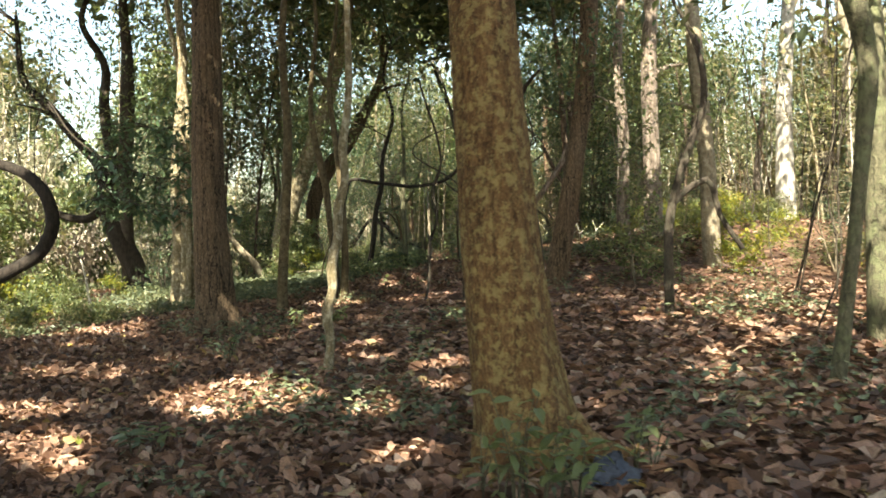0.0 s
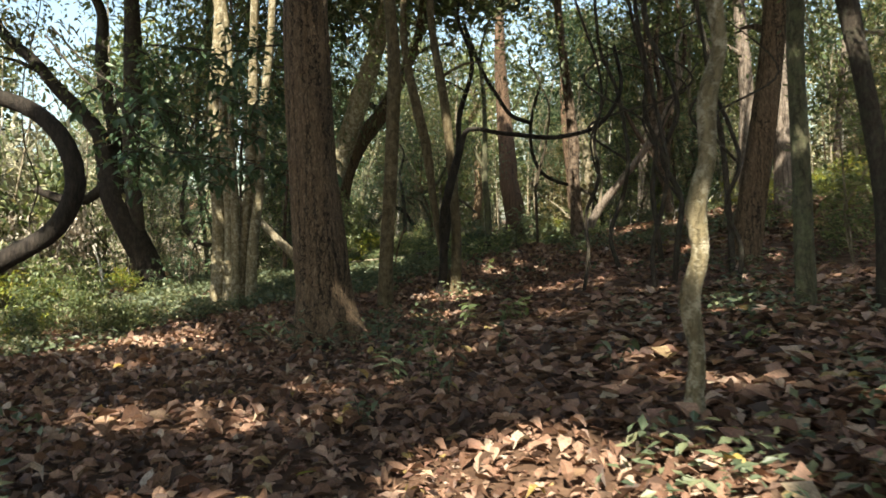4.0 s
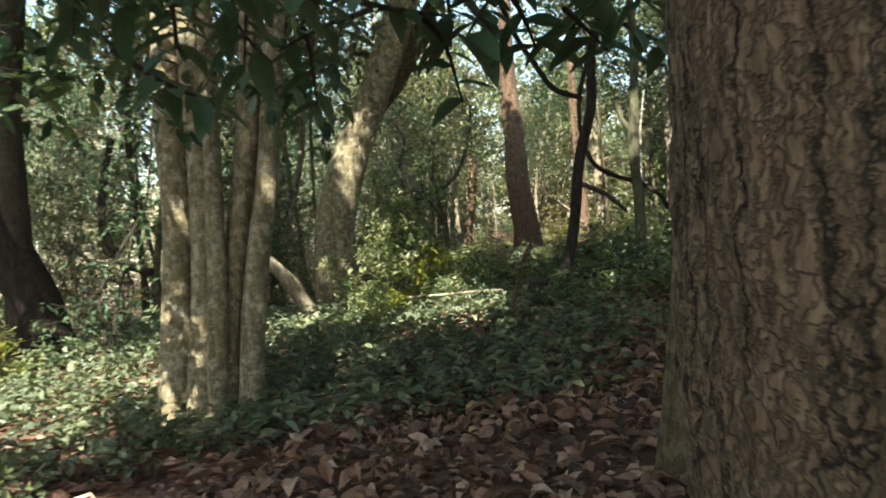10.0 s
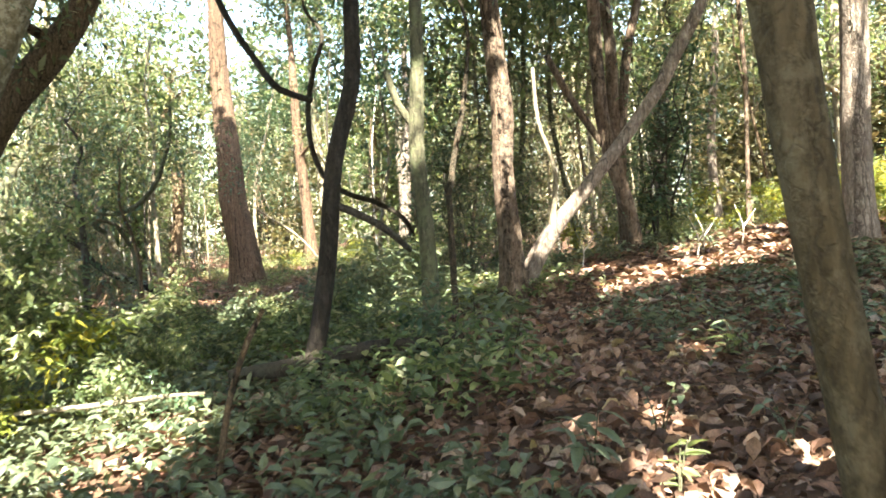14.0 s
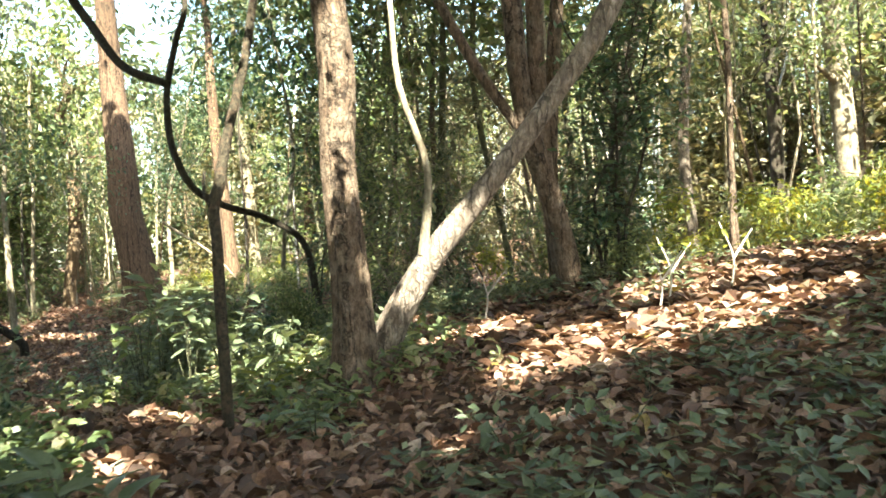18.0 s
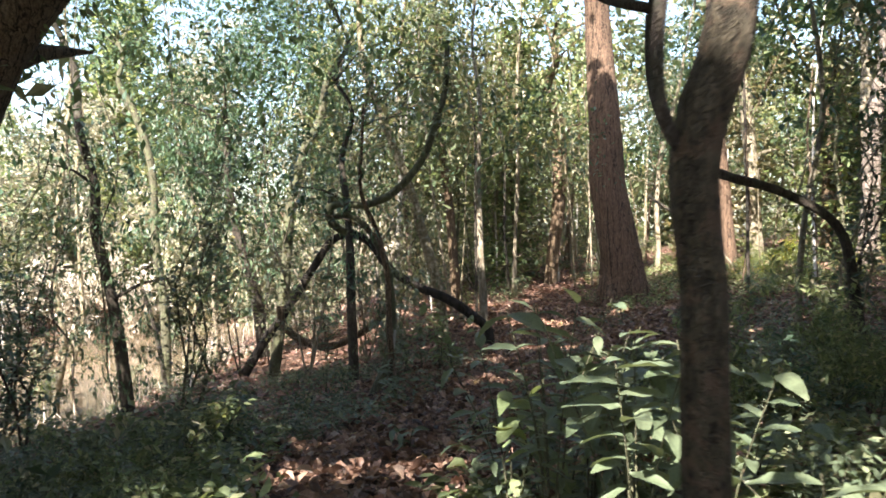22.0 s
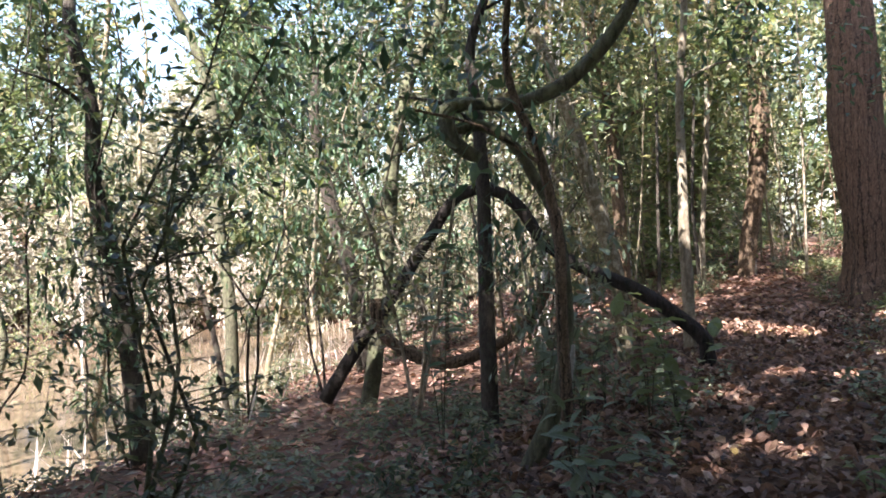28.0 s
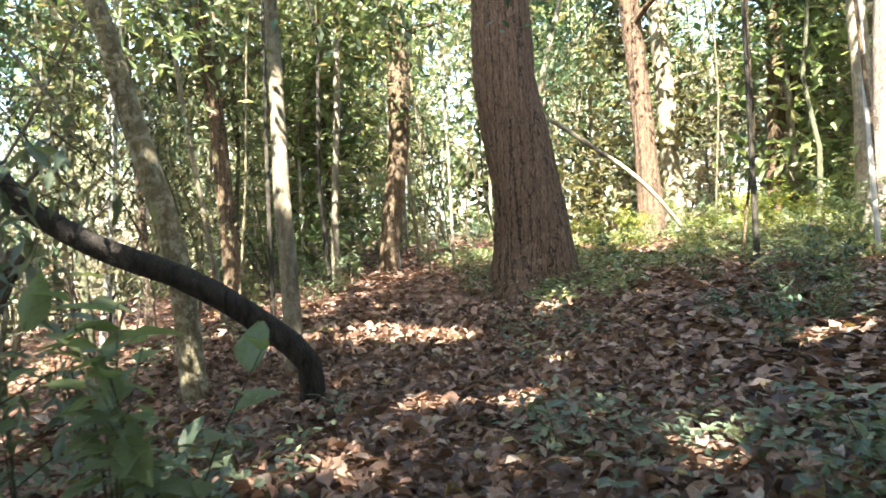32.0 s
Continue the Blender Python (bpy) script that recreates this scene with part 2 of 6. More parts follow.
LEAF_DRY = leafy("leaf_dry", [(0.0, (0.035, 0.019, 0.012)), (0.25, (0.105, 0.057, 0.036)), (0.5, (0.190, 0.108, 0.070)), (0.75, (0.27, 0.163, 0.108)), (0.93, (0.34, 0.235, 0.168)), (0.97, (0.36, 0.29, 0.23)), (1.0, (0.30, 0.22, 0.06))], 0.15, 0.6, mottle=0.45)
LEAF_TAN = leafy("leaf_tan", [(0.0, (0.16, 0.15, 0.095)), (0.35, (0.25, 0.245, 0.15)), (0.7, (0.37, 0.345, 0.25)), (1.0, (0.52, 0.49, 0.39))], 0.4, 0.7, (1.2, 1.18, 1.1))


def soil():
    m, n, l, b = material("leaf_mould", 0.95)
    co = n.new("ShaderNodeTexCoord")
    vo = n.new("ShaderNodeTexVoronoi")
    vo.inputs["Scale"].default_value, vo.inputs["Randomness"].default_value = 9, 1
    no = n.new("ShaderNodeTexNoise")
    no.inputs["Scale"].default_value, no.inputs["Detail"].default_value = 24, 8
    wide = n.new("ShaderNodeTexNoise")
    wide.inputs["Scale"].default_value, wide.inputs["Detail"].default_value = 0.5, 4
    for x in (vo, no, wide):
        l.new(co.outputs["Object"], x.inputs["Vector"])
    r = ramp(n, [(0.1, (0.035, 0.021, 0.014)), (0.42, (0.10, 0.058, 0.037)), (0.7, (0.17, 0.105, 0.07)), (1.0, (0.26, 0.18, 0.125))])
    ad = n.new("ShaderNodeMixRGB")
    ad.inputs[0].default_value = 0.55
    l.new(vo.outputs["Color"], ad.inputs[1])
    l.new(no.outputs["Color"], ad.inputs[2])
    l.new(ad.outputs[0], r.inputs[0])
    wr = ramp(n, [(0.4, (0.55, 0.5, 0.45)), (0.62, (1, 1, 1))])
    l.new(wide.outputs["Fac"], wr.inputs[0])
    mu = n.new("ShaderNodeMixRGB")
    mu.blend_type, mu.inputs[0].default_value = "MULTIPLY", 0.8
    l.new(r.outputs[0], mu.inputs[1])
    l.new(wr.outputs[0], mu.inputs[2])
    l.new(mu.outputs[0], b.inputs["Base Color"])
    bp = n.new("ShaderNodeBump")
    bp.inputs["Strength"].default_value, bp.inputs["Distance"].default_value = 0.8, 0.03
    l.new(vo.outputs["Distance"], bp.inputs["Height"])
    l.new(bp.outputs[0], b.inputs["Normal"])
    return m


SOIL = soil()


def pond_water():
    m, n, l, b = material("muddy_water", 0.08)
    b.inputs["Base Color"].default_value = (0.13, 0.095, 0.06, 1)
    b.inputs["Specular IOR Level"].default_value = 0.5
    no = n.new("ShaderNodeTexNoise")
    no.inputs["Scale"].default_value, no.inputs["Detail"].default_value = 2.5, 3
    bp = n.new("ShaderNodeBump")
    bp.inputs["Strength"].default_value, bp.inputs["Distance"].default_value = 0.15, 0.05
    l.new(no.outputs["Fac"], bp.inputs["Height"])
    l.new(bp.outputs[0], b.inputs["Normal"])
    return m


# ---- ground ----
PY = (-40, 0, 3.3, 7.6, 11.6, 15.5, 17.8, 19.7, 22.8, 26.2, 30, 32.4, 36, 42, 49, 60, 90)
PX = (0, 0, -2.7, -3.75, -4.95, -5.05, -3.9, -1.75, .15, .05, -.8, -1.7, -.5, .3, 1, 2, 2)
PZ = (.3, .1, -.3, -.42, -.32, -.36, -.24, .04, .36, .40, .1, -.25, -.55, -.6, -.15, .3, .5)


def eased(table, y):
    return sum(np.interp(y + d, PY, table) for d in (-1.5, -0.7, 0, 0.7, 1.5)) / 5


def aside(x, y):
    """Metres to the right of the line walked."""
    return x - eased(PX, y)


def terrain(x, y):
    """The forest floor: it climbs to the right of the path and falls to the pond on its left."""
    x, y = np.asarray(x, float), np.asarray(y, float)
    u = aside(x, y)
    r, l = np.maximum(0, u - 1.2), np.maximum(0, -u - 1.0)
    reach = 6 + 10 * np.clip((y - 33) / 9, 0, 1)
    z = eased(PZ, y) + (0.10 + 0.11 * np.exp(-((y - 27) / 5) ** 2) + 0.02 * np.exp(-((y - 52) / 8) ** 2)) * reach * np.tanh(r / reach)
    far = np.clip((y - 34) / 8, 0, 1)
    z = z - (0.02 + 0.13 * np.clip((y - 13) / 6, 0, 1)) * (5 + 17 * far) * np.tanh(l / (5 + 17 * far))
    z = z - 0.9 * far * np.clip((l - 7) / 4, 0, 1) * np.clip((26 - l) / 6, 0, 1)
    over = np.hypot(x + 1.7, y - 32.4) - 35
    z = z + far * np.clip((l - 9) / 6, 0, 1) * np.minimum(7, 0.34 * np.maximum(0, over))
    return z + 0.035 * np.sin(x * 1.7 + y * 0.6) * np.sin(y * 1.3 - x * 0.4) + 0.02 * np.sin(x * 4.1 + 1) * np.sin(y * 3.7)


def ground_at(x, y):
    return float(terrain(x, y))


def mesh_of(name, verts, faces, mat, smooth=True):
    me = bpy.data.meshes.new(name)
    verts = np.asarray(verts, np.float32).reshape(-1, 3)
    faces = np.asarray(faces, np.int32)
    k = faces.shape[1]
    me.vertices.add(len(verts))
    me.vertices.foreach_set("co", verts.ravel())
    me.loops.add(faces.size)
    me.loops.foreach_set("vertex_index", faces.ravel())
    me.polygons.add(len(faces))
    me.polygons.foreach_set("loop_start", np.arange(0, faces.size, k, dtype=np.int32))
    me.polygons.foreach_set("use_smooth", np.full(len(faces), smooth))
    me.update(calc_edges=True)
    me.materials.append(mat)
    return me


def piece(name, me, parent=None, at=(0, 0, 0), label=""):
    ob = new(name, me)
    ob.location = at
    if parent:
        ob.parent = parent
    return tagged(ob, label)


xs = np.concatenate([np.linspace(-400, -45, 14)[:-1], np.arange(-45, -12, 1.0), np.arange(-12, 12, 0.25), np.arange(12, 45, 1.0), np.linspace(45, 400, 14)])
ys = np.concatenate([np.linspace(-300, -8, 12)[:-1], np.arange(-8, 58, 0.3), np.arange(58, 90, 1.0), np.linspace(90, 420, 14)])
gx, gy = np.meshgrid(xs, ys)
gz = terrain(np.clip(gx, -60, 60), np.clip(gy, -30, 90))
w = len(xs)
i = (np.arange(len(ys) - 1)[:, None] * w + np.arange(w - 1)[None]).ravel()
ground = piece("ground", mesh_of("ground", np.stack([gx, gy, gz], -1), np.stack([i, i + 1, i + w + 1, i + w], -1), SOIL))
tagged(ground, "forest floor of brown leaf mould, rising on one side", "ground", kind="structure")
pond = piece("water", mesh_of("water", [(-45, 34, -2.35), (-5, 34, -2.35), (-5, 75, -2.35), (-45, 75, -2.35)], [(0, 1, 2, 3)], pond_water()))
tagged(pond, "still muddy brown pond water among the trees", "water", kind="structure")

# ---- wood ----
rng = np.random.default_rng(7)


def curve_through(points, step):
    """A smooth line through points of x, y, z, radius."""
    p = np.array(points, float)
    ln = np.linalg.norm(np.diff(p[:, :3], axis=0), axis=1) + 1e-6
    d = np.diff(p, axis=0) / ln[:, None]
    m = np.vstack([d[:1], (d[:-1] * ln[1:, None] + d[1:] * ln[:-1, None]) / (ln[1:] + ln[:-1])[:, None], d[-1:]])
    out = []
    for k, s in enumerate(ln):
        t = np.linspace(0, 1, max(2, int(s / step)), endpoint=False)[:, None]
        out.append((2 * t ** 3 - 3 * t ** 2 + 1) * p[k] + (t ** 3 - 2 * t ** 2 + t) * s * m[k] + (3 * t ** 2 - 2 * t ** 3) * p[k + 1] + (t ** 3 - t ** 2) * s * m[k + 1])
    out.append(p[-1:])
    return np.vstack(out)


def tube(points, mat, sides=10, step=0.2, rough=0.06, flutes=0.0, seed=0, ridges=0.0):
    """A limb with an uneven round section along a smooth line; coordinates from the first point."""
    c = curve_through(points, step)
    org = c[0, :3].copy()
    d = np.gradient(c[:, :3], axis=0)
    d /= np.linalg.norm(d, axis=1)[:, None] + 1e-9
    ref = np.where(np.abs(d[:, 2:3]) > 0.8, np.array([[1.0, 0, 0]]), np.array([[0, 0, 1.0]])) if np.abs(d[:, 2]).min() < 0.8 < np.abs(d[:, 2]).max() else (np.array([[1.0, 0, 0]]) if np.abs(d[:, 2]).mean() > 0.7 else np.array([[0, 0, 1.0]]))
    ref = np.broadcast_to(ref, d.shape).copy()
    s = ref[0] - d[0] * (ref[0] @ d[0])
    side = []
    for k in range(len(d)):
        s = s - d[k] * (s @ d[k])
        s /= np.linalg.norm(s) + 1e-9
        side.append(s.copy())
    side = np.array(side)
    up = np.cross(d, side)
    a = np.linspace(0, 2 * np.pi, sides, endpoint=False)
    g = np.random.default_rng(seed)
    run = np.concatenate([[0], np.cumsum(np.linalg.norm(np.diff(c[:, :3], axis=0), axis=1))])[:, None]
    wob = np.zeros((len(c), sides))
    for f, q, w_ in ((1, 0.9, 1.0), (2, 1.7, 0.8), (3, 2.9, 0.55), (5, 5.0, 0.35), (8, 9.0, 0.25)):
        wob += w_ * np.sin(a[None] * f + run * q * g.uniform(0.5, 1.2) + g.uniform(0, 6.3)) * np.sin(run * q * g.uniform(0.4, 1) + g.uniform(0, 6.3))
    wob = rough * wob + rough * 0.2 * g.normal(size=wob.shape)
    if flutes:
        wob += flutes * np.abs(np.sin(a[None] * 2.5 + 0.6 + 0.15 * run)) * np.exp(-run / 0.45) + 0.25 * flutes * np.sin(a[None] * 5 + 1) * np.exp(-run / 1.6)
    if ridges:
        for f in (11, 17, 23, 31):
            drift = np.cumsum(g.normal(0, 0.22, len(c)))[:, None] + 0.5 * np.sin(run * g.uniform(2, 5) + f)
            gate = 0.5 + 0.5 * np.sin(run * g.uniform(6, 14) + a[None] * int(g.integers(2, 6)) + f)
            wob += ridges * gate * (np.abs(np.sin(a[None] * f * 0.5 + drift)) ** 0.6 - 0.6)
        wob += ridges * 0.45 * g.normal(size=wob.shape)
    rad = c[:, 3:4] * (1 + wob)
    v = c[:, None, :3] - org + rad[..., None] * (np.cos(a)[None, :, None] * side[:, None] + np.sin(a)[None, :, None] * up[:, None])
    n = len(c)
    v = np.concatenate([v.reshape(-1, 3), [c[-1, :3] - org + d[-1] * c[-1, 3] * 0.4]])
    r, k = np.meshgrid(np.arange(n - 1), np.arange(sides), indexing="ij")
    q = np.stack([r * sides + k, r * sides + (k + 1) % sides, (r + 1) * sides + (k + 1) % sides, (r + 1) * sides + k], -1).reshape(-1, 4)
    e = (n - 1) * sides
    cap = [(e + k, e + (k + 1) % sides, n * sides, n * sides) for k in range(sides)]
    tri = np.concatenate([q[:, [0, 1, 2]], q[:, [0, 2, 3]], np.array(cap)[:, :3]])
    return mesh_of("wood", v, tri, mat), Vector(org)


# ---- leaves ----
def frames_of(g, n, droop=0.0, flat=0.6):
    """Random leaf directions and the side ways across them."""
    az = g.uniform(0, 2 * np.pi, n)
    el = g.normal(-droop, flat, n)
    d = np.stack([np.cos(az) * np.cos(el), np.sin(az) * np.cos(el), np.sin(el)], -1)
    s = np.stack([-np.sin(az), np.cos(az), g.normal(0, 0.45, n)], -1)
    s -= d * (s * d).sum(1)[:, None]
    s /= np.linalg.norm(s, axis=1)[:, None]
    return d, s


def blades(g, at, size, ratio=0.42, droop=0.25, flat=0.6, fold=0.25, spread=0.35):
    """Small folded leaves, two triangles each."""
    n = len(at)
    d, s = frames_of(g, n, droop, flat)
    nr = np.cross(d, s)
    ln = (size * g.uniform(1 - spread, 1 + spread, n))[:, None]
    wd = ln * ratio * 0.5
    base, tip = at, at + d * ln
    mid = at + d * ln * 0.45 + nr * wd * fold
    v = np.stack([base, mid - s * wd, tip, mid + s * wd], 1).reshape(-1, 3)
    i = np.arange(n)[:, None] * 4
    f = np.concatenate([i + np.array([[0, 2, 1]]), i + np.array([[0, 3, 2]])])
    return v, f


def broad(g, at, size, ratio=0.55, droop=0.1, flat=0.4, fold=0.2, curl=0.3, spread=0.3, way=None):
    """Leaves with a curled midrib and an oval edge, eight triangles each."""
    n = len(at)
    d, s = frames_of(g, n, droop, flat)
    if way is not None:
        d = way + g.normal(0, 0.15, (n, 3))
        d /= np.linalg.norm(d, axis=1)[:, None]
        s = np.cross(d, np.array([0, 0, 1.0]) + g.normal(0, 0.25, (n, 3)))
        s /= np.linalg.norm(s, axis=1)[:, None] + 1e-9
    nr = np.cross(s, d)
    nr *= np.sign(nr[:, 2:3] + 1e-6)
    ln = (size * g.uniform(1 - spread, 1 + spread, n))[:, None]
    wd = ln * ratio * 0.5
    cu = ln * curl * g.normal(0.5, 0.8, (n, 1))
    fo = wd * fold * g.normal(0.8, 0.8, (n, 1))
    m0, m1, m2, m3 = at, at + d * ln * 0.33 + nr * cu * 0.4, at + d * ln * 0.68 + nr * cu * 0.42, at + d * ln - nr * cu * 0.1
    v = np.stack([m0, m1, m2, m3, m1 - s * wd * 0.92 + nr * fo, m2 - s * wd * 0.8 + nr * fo, m1 + s * wd * 0.92 + nr * fo, m2 + s * wd * 0.8 + nr * fo], 1).reshape(-1, 3)
    i = np.arange(n)[:, None] * 8
    t = [(0, 1, 4), (1, 2, 5), (1, 5, 4), (2, 3, 5), (0, 6, 1), (1, 6, 7), (1, 7, 2), (2, 7, 3)]
    return v, np.concatenate([i + np.array([q]) for q in t])


def clumps(g, n, centres, spread):
    k = g.integers(0, len(centres), n)
    return centres[k] + g.normal(0, 1, (n, 3)) * spread


def crown_mesh(seed, leaves=2600, wide=2.6, tall=2.2, size=0.17, mat=None):
    g = np.random.default_rng(seed)
    n = 30
    az, el, r = g.uniform(0, 6.283, n), g.uniform(-0.5, 1.3, n), g.uniform(0.35, 1.0, n)
    c = np.stack([np.cos(az) * np.cos(el) * wide * r, np.sin(az) * np.cos(el) * wide * r, np.sin(el) * tall * r], -1)
    at = clumps(g, leaves, c, np.array([0.36, 0.36, 0.2]))
    return mesh_of("crown", *blades(g, at, size), mat or LEAF_CANOPY, False)


CROWNS = [crown_mesh(100 + k, 950, 2.4 + 0.3 * (k % 3), 1.5 + 0.3 * (k % 2), 0.3) for k in range(5)]
TIERS = [crown_mesh(150 + k, 540, 1.7 + 0.25 * (k % 3), 1.1 + 0.4 * (k % 2), 0.135, (LEAF_CANOPY, LEAF_DARK, LEAF_LIGHT)[k % 3]) for k in range(6)]
DARK_TIERS = [crown_mesh(190 + k, 520, 1.9 + 0.2 * k, 1.4, 0.155, LEAF_DARK) for k in range(3)] * 2
FAR_TIERS = [crown_mesh(170 + k, 400, 1.9 + 0.25 * (k % 3), 1.3 + 0.4 * (k % 2), 0.21, (LEAF_CANOPY, LEAF_LIGHT, LEAF_OLIVE)[k % 3]) for k in range(6)]

# ---- trees that stand by the path ----
TREES = []
# gaps in the canopy: the places on the ground that the sun reaches, and how wide
GLADES = ((-2.2, 8.9, 1.3), (-4.0, 8.2, 1.2), (-7.6, 17.3, 1.5), (3.2, 26.2, 1.0), (4.3, 25.9, 1.0), (5.4, 25.7, 1.0), (1.5, 28.3, 1.2), (-4.2, 24.4, 2.2), (-7.5, 45.5, 3.0), (0.3, 46.0, 0.3), (-12.0, 50.0, 4.0), (-2.4, 17.4, 0.9), (9.0, 26.0, 2.5), (-0.6, 28.0, 0.5))


def open_above(spot, more=1.5):
    """Whether a crown there would shade one of the glades."""
    foot = spot - np.array(SUN_WAY) * (spot[2] / SUN_WAY.z)
    return any((foot[0] - x) ** 2 + (foot[1] - y) ** 2 < (r + more) ** 2 for x, y, r in GLADES)


def tree(kind, pts, label="", top=0, crown=0, of=None, name="tree", category="tree", limbs=3, air=False, part="trunk", sides=0, flutes=0.0, lie=False, tiers=0, low=3.0, step=0, far=False, ridges=0.0, roots=()):
    """A trunk along pts (x, y, z, radius), grown on to the height top, with limbs and a leafy crown."""
    g = np.random.default_rng(int(abs(pts[0][0] * 131 + pts[0][1] * 17) * 10) % 99991)
    pts = [tuple(p) for p in pts]
    if lie:
        pts = [(x, y, ground_at(x, y) + r * 0.8, r) for x, y, z, r in pts]
    elif not air:
        x, y, z, r = pts[0]
        pts[0] = (x, y, ground_at(x, y) - 0.06, r)
    if top:
        p, q = np.array(pts[-2]), np.array(pts[-1])
        d = (q - p)[:3] / np.linalg.norm((q - p)[:3])
        left = top - q[2]
        if left > 0.5:
            for f in (0.35, 0.7, 1.0):
                way = d * (1 - 0.5 * f) + np.array([0, 0, 0.5 * f])
                e = q[:3] + way / max(way[2], 0.3) * left * f + np.append(g.normal(0, 0.15, 2), 0)
                pts.append((*e, q[3] * (1 - 0.62 * f)))
    big = max(p[3] for p in pts)
    n = sides or (24 if big > 0.2 else 14 if big > 0.07 else 9)
    me, at = tube(pts, BARK[kind], n, step or (0.1 if big > 0.2 else 0.16), 0.03 if big > 0.15 else 0.065, flutes, int(at_seed(pts)), ridges)
    if of is None:
        root = new(name)
        root.location = at
        tagged(root, label, category)
        piece(part, me, root)
        TREES.append(root)
    else:
        root = of
        piece(part, me, root, at - root.location)
    for turn, ln, r in roots:
        x, y, z, big_r = pts[0]
        ca, sa = math.cos(radians(turn)), math.sin(radians(turn))
        line = [(x + ca * big_r * 0.45, y + sa * big_r * 0.45, z + 0.42, r * 0.8)] + [(x + ca * (big_r * 0.8 + ln * f) + 0.05 * math.sin(9 * f + turn), y + sa * (big_r * 0.8 + ln * f), ground_at(x + ca * (big_r + ln * f), y + sa * (big_r + ln * f)) + up, r * (1 - 0.75 * f)) for f, up in ((0, 0.16), (0.3, 0.05), (0.65, 0.0), (1, -0.05))]
        rm, ra = tube(line, BARK[kind], 14, 0.06, 0.09, seed=int(turn) % 360, ridges=0.04)
        piece("root", rm, root, ra - root.location)
    if top and (crown or tiers):
        end = np.array(pts[-1])
        org = np.array(root.location)
        for k in range(0 if far else limbs):
            a = g.uniform(0, 6.28)
            f = g.uniform(0.55, 0.9)
            s = np.array(pts[-2]) * (1 - f) + end * f
            ln = g.uniform(1.2, 2.4)
            e = s[:3] + np.array([math.cos(a) * ln, math.sin(a) * ln, ln * g.uniform(0.3, 0.9)])
            m = (s[:3] + e) / 2 + np.array([0, 0, 0.25])
            lm, la = tube([(*s[:3], s[3] * 0.6), (*m, s[3] * 0.45), (*e, s[3] * 0.2)], BARK[kind], 7, 0.3)
            piece("limb", lm, root, la - root.location)
        for k in range(crown):
            spot = end[:3] + np.array([g.normal(0, 1.9), g.normal(0, 1.9), g.uniform(-1.2, 1.0)])
            if open_above(spot):
                continue
            c = piece("crown", CROWNS[int(g.integers(0, len(CROWNS)))] if end[2] > 9.5 else TIERS[int(g.integers(0, len(TIERS)))], root, Vector(spot - org))
            c.rotation_euler = (0, 0, g.uniform(0, 6.28))
            sc = g.uniform(0.9, 1.25)
            c.scale = (sc, sc, sc)
        if tiers:
            c = curve_through(pts, 0.3)
            up = c[c[:, 2] > root.location.z + low]
            for k in range(tiers):
                s = up[int(len(up) * (k + g.uniform(0.1, 0.8)) / tiers)]
                a = g.uniform(0, 6.28)
                e = s[:3] + np.array([math.cos(a), math.sin(a), 0.35]) * g.uniform(0.7, 1.5)
                if open_above(e, 0.3):
                    continue
                lm, la = (None, None) if far else tube([(*s[:3], s[3] * 0.4), (*(s[:3] * 0.5 + e * 0.5 + np.array([0, 0, 0.1])), s[3] * 0.3), (*e, 0.012)], BARK[kind], 6, 0.3)
                if lm:
                    piece("limb", lm, root, la - root.location)
                f = piece("foliage", (DARK_TIERS if far == "dark" else FAR_TIERS if far else TIERS)[int(g.integers(0, 6))], root, Vector(e - org))
                f.rotation_euler = (g.normal(0, 0.2), g.normal(0, 0.2), g.uniform(0, 6.28))
                sc = g.uniform(0.7, 1.25)
                f.scale = (sc, sc, sc * g.uniform(0.8, 1.5))
    return root


def in_beam(x, y, tall):
    """Whether something that tall there would stand in the light of a glade."""
    for gx, gy, r in GLADES:
        d = Vector((x - gx, y - gy))
        w_ = Vector((SUN_WAY.x, SUN_WAY.y)).normalized()
        along = d.dot(w_)
        if -r < along < tall * 0.93 + r and abs(d.cross(w_)) < r + 0.9:
            return True
    return False


def at_seed(pts):
    return abs(pts[0][0] * 37 + pts[0][1] * 91) * 7 % 9999


tree("lichen", [(0.6, 5.47, -0.21, 0.41), (0.54, 5.48, 0.14, 0.333), (0.47, 5.49, 0.58, 0.294), (0.4, 5.5, 1.2, 0.263), (0.35, 5.52, 1.88, 0.248), (0.31, 5.54, 2.56, 0.232)], "buff-barked forest tree spotted with lichen", top=13, crown=1, sides=110, step=0.05, ridges=0.012, flutes=0.25, roots=((-15, 0.55, 0.13), (95, 0.4, 0.1), (200, 0.4, 0.1)))
tree("brown", [(-4.04, 14.57, -0.28, 0.404), (-4.06, 14.57, -0.07, 0.359), (-4.07, 14.58, 0.26, 0.322), (-4.1, 14.59, 0.86, 0.314), (-4.13, 14.6, 1.61, 0.292), (-4.15, 14.61, 2.21, 0.284)], "tall forest tree with rough brown bark", top=14, crown=1, sides=120, step=0.045, ridges=0.02, flutes=0.3, roots=((-35, 0.75, 0.15), (-75, 0.5, 0.12), (-140, 0.45, 0.12), (60, 0.5, 0.12)))
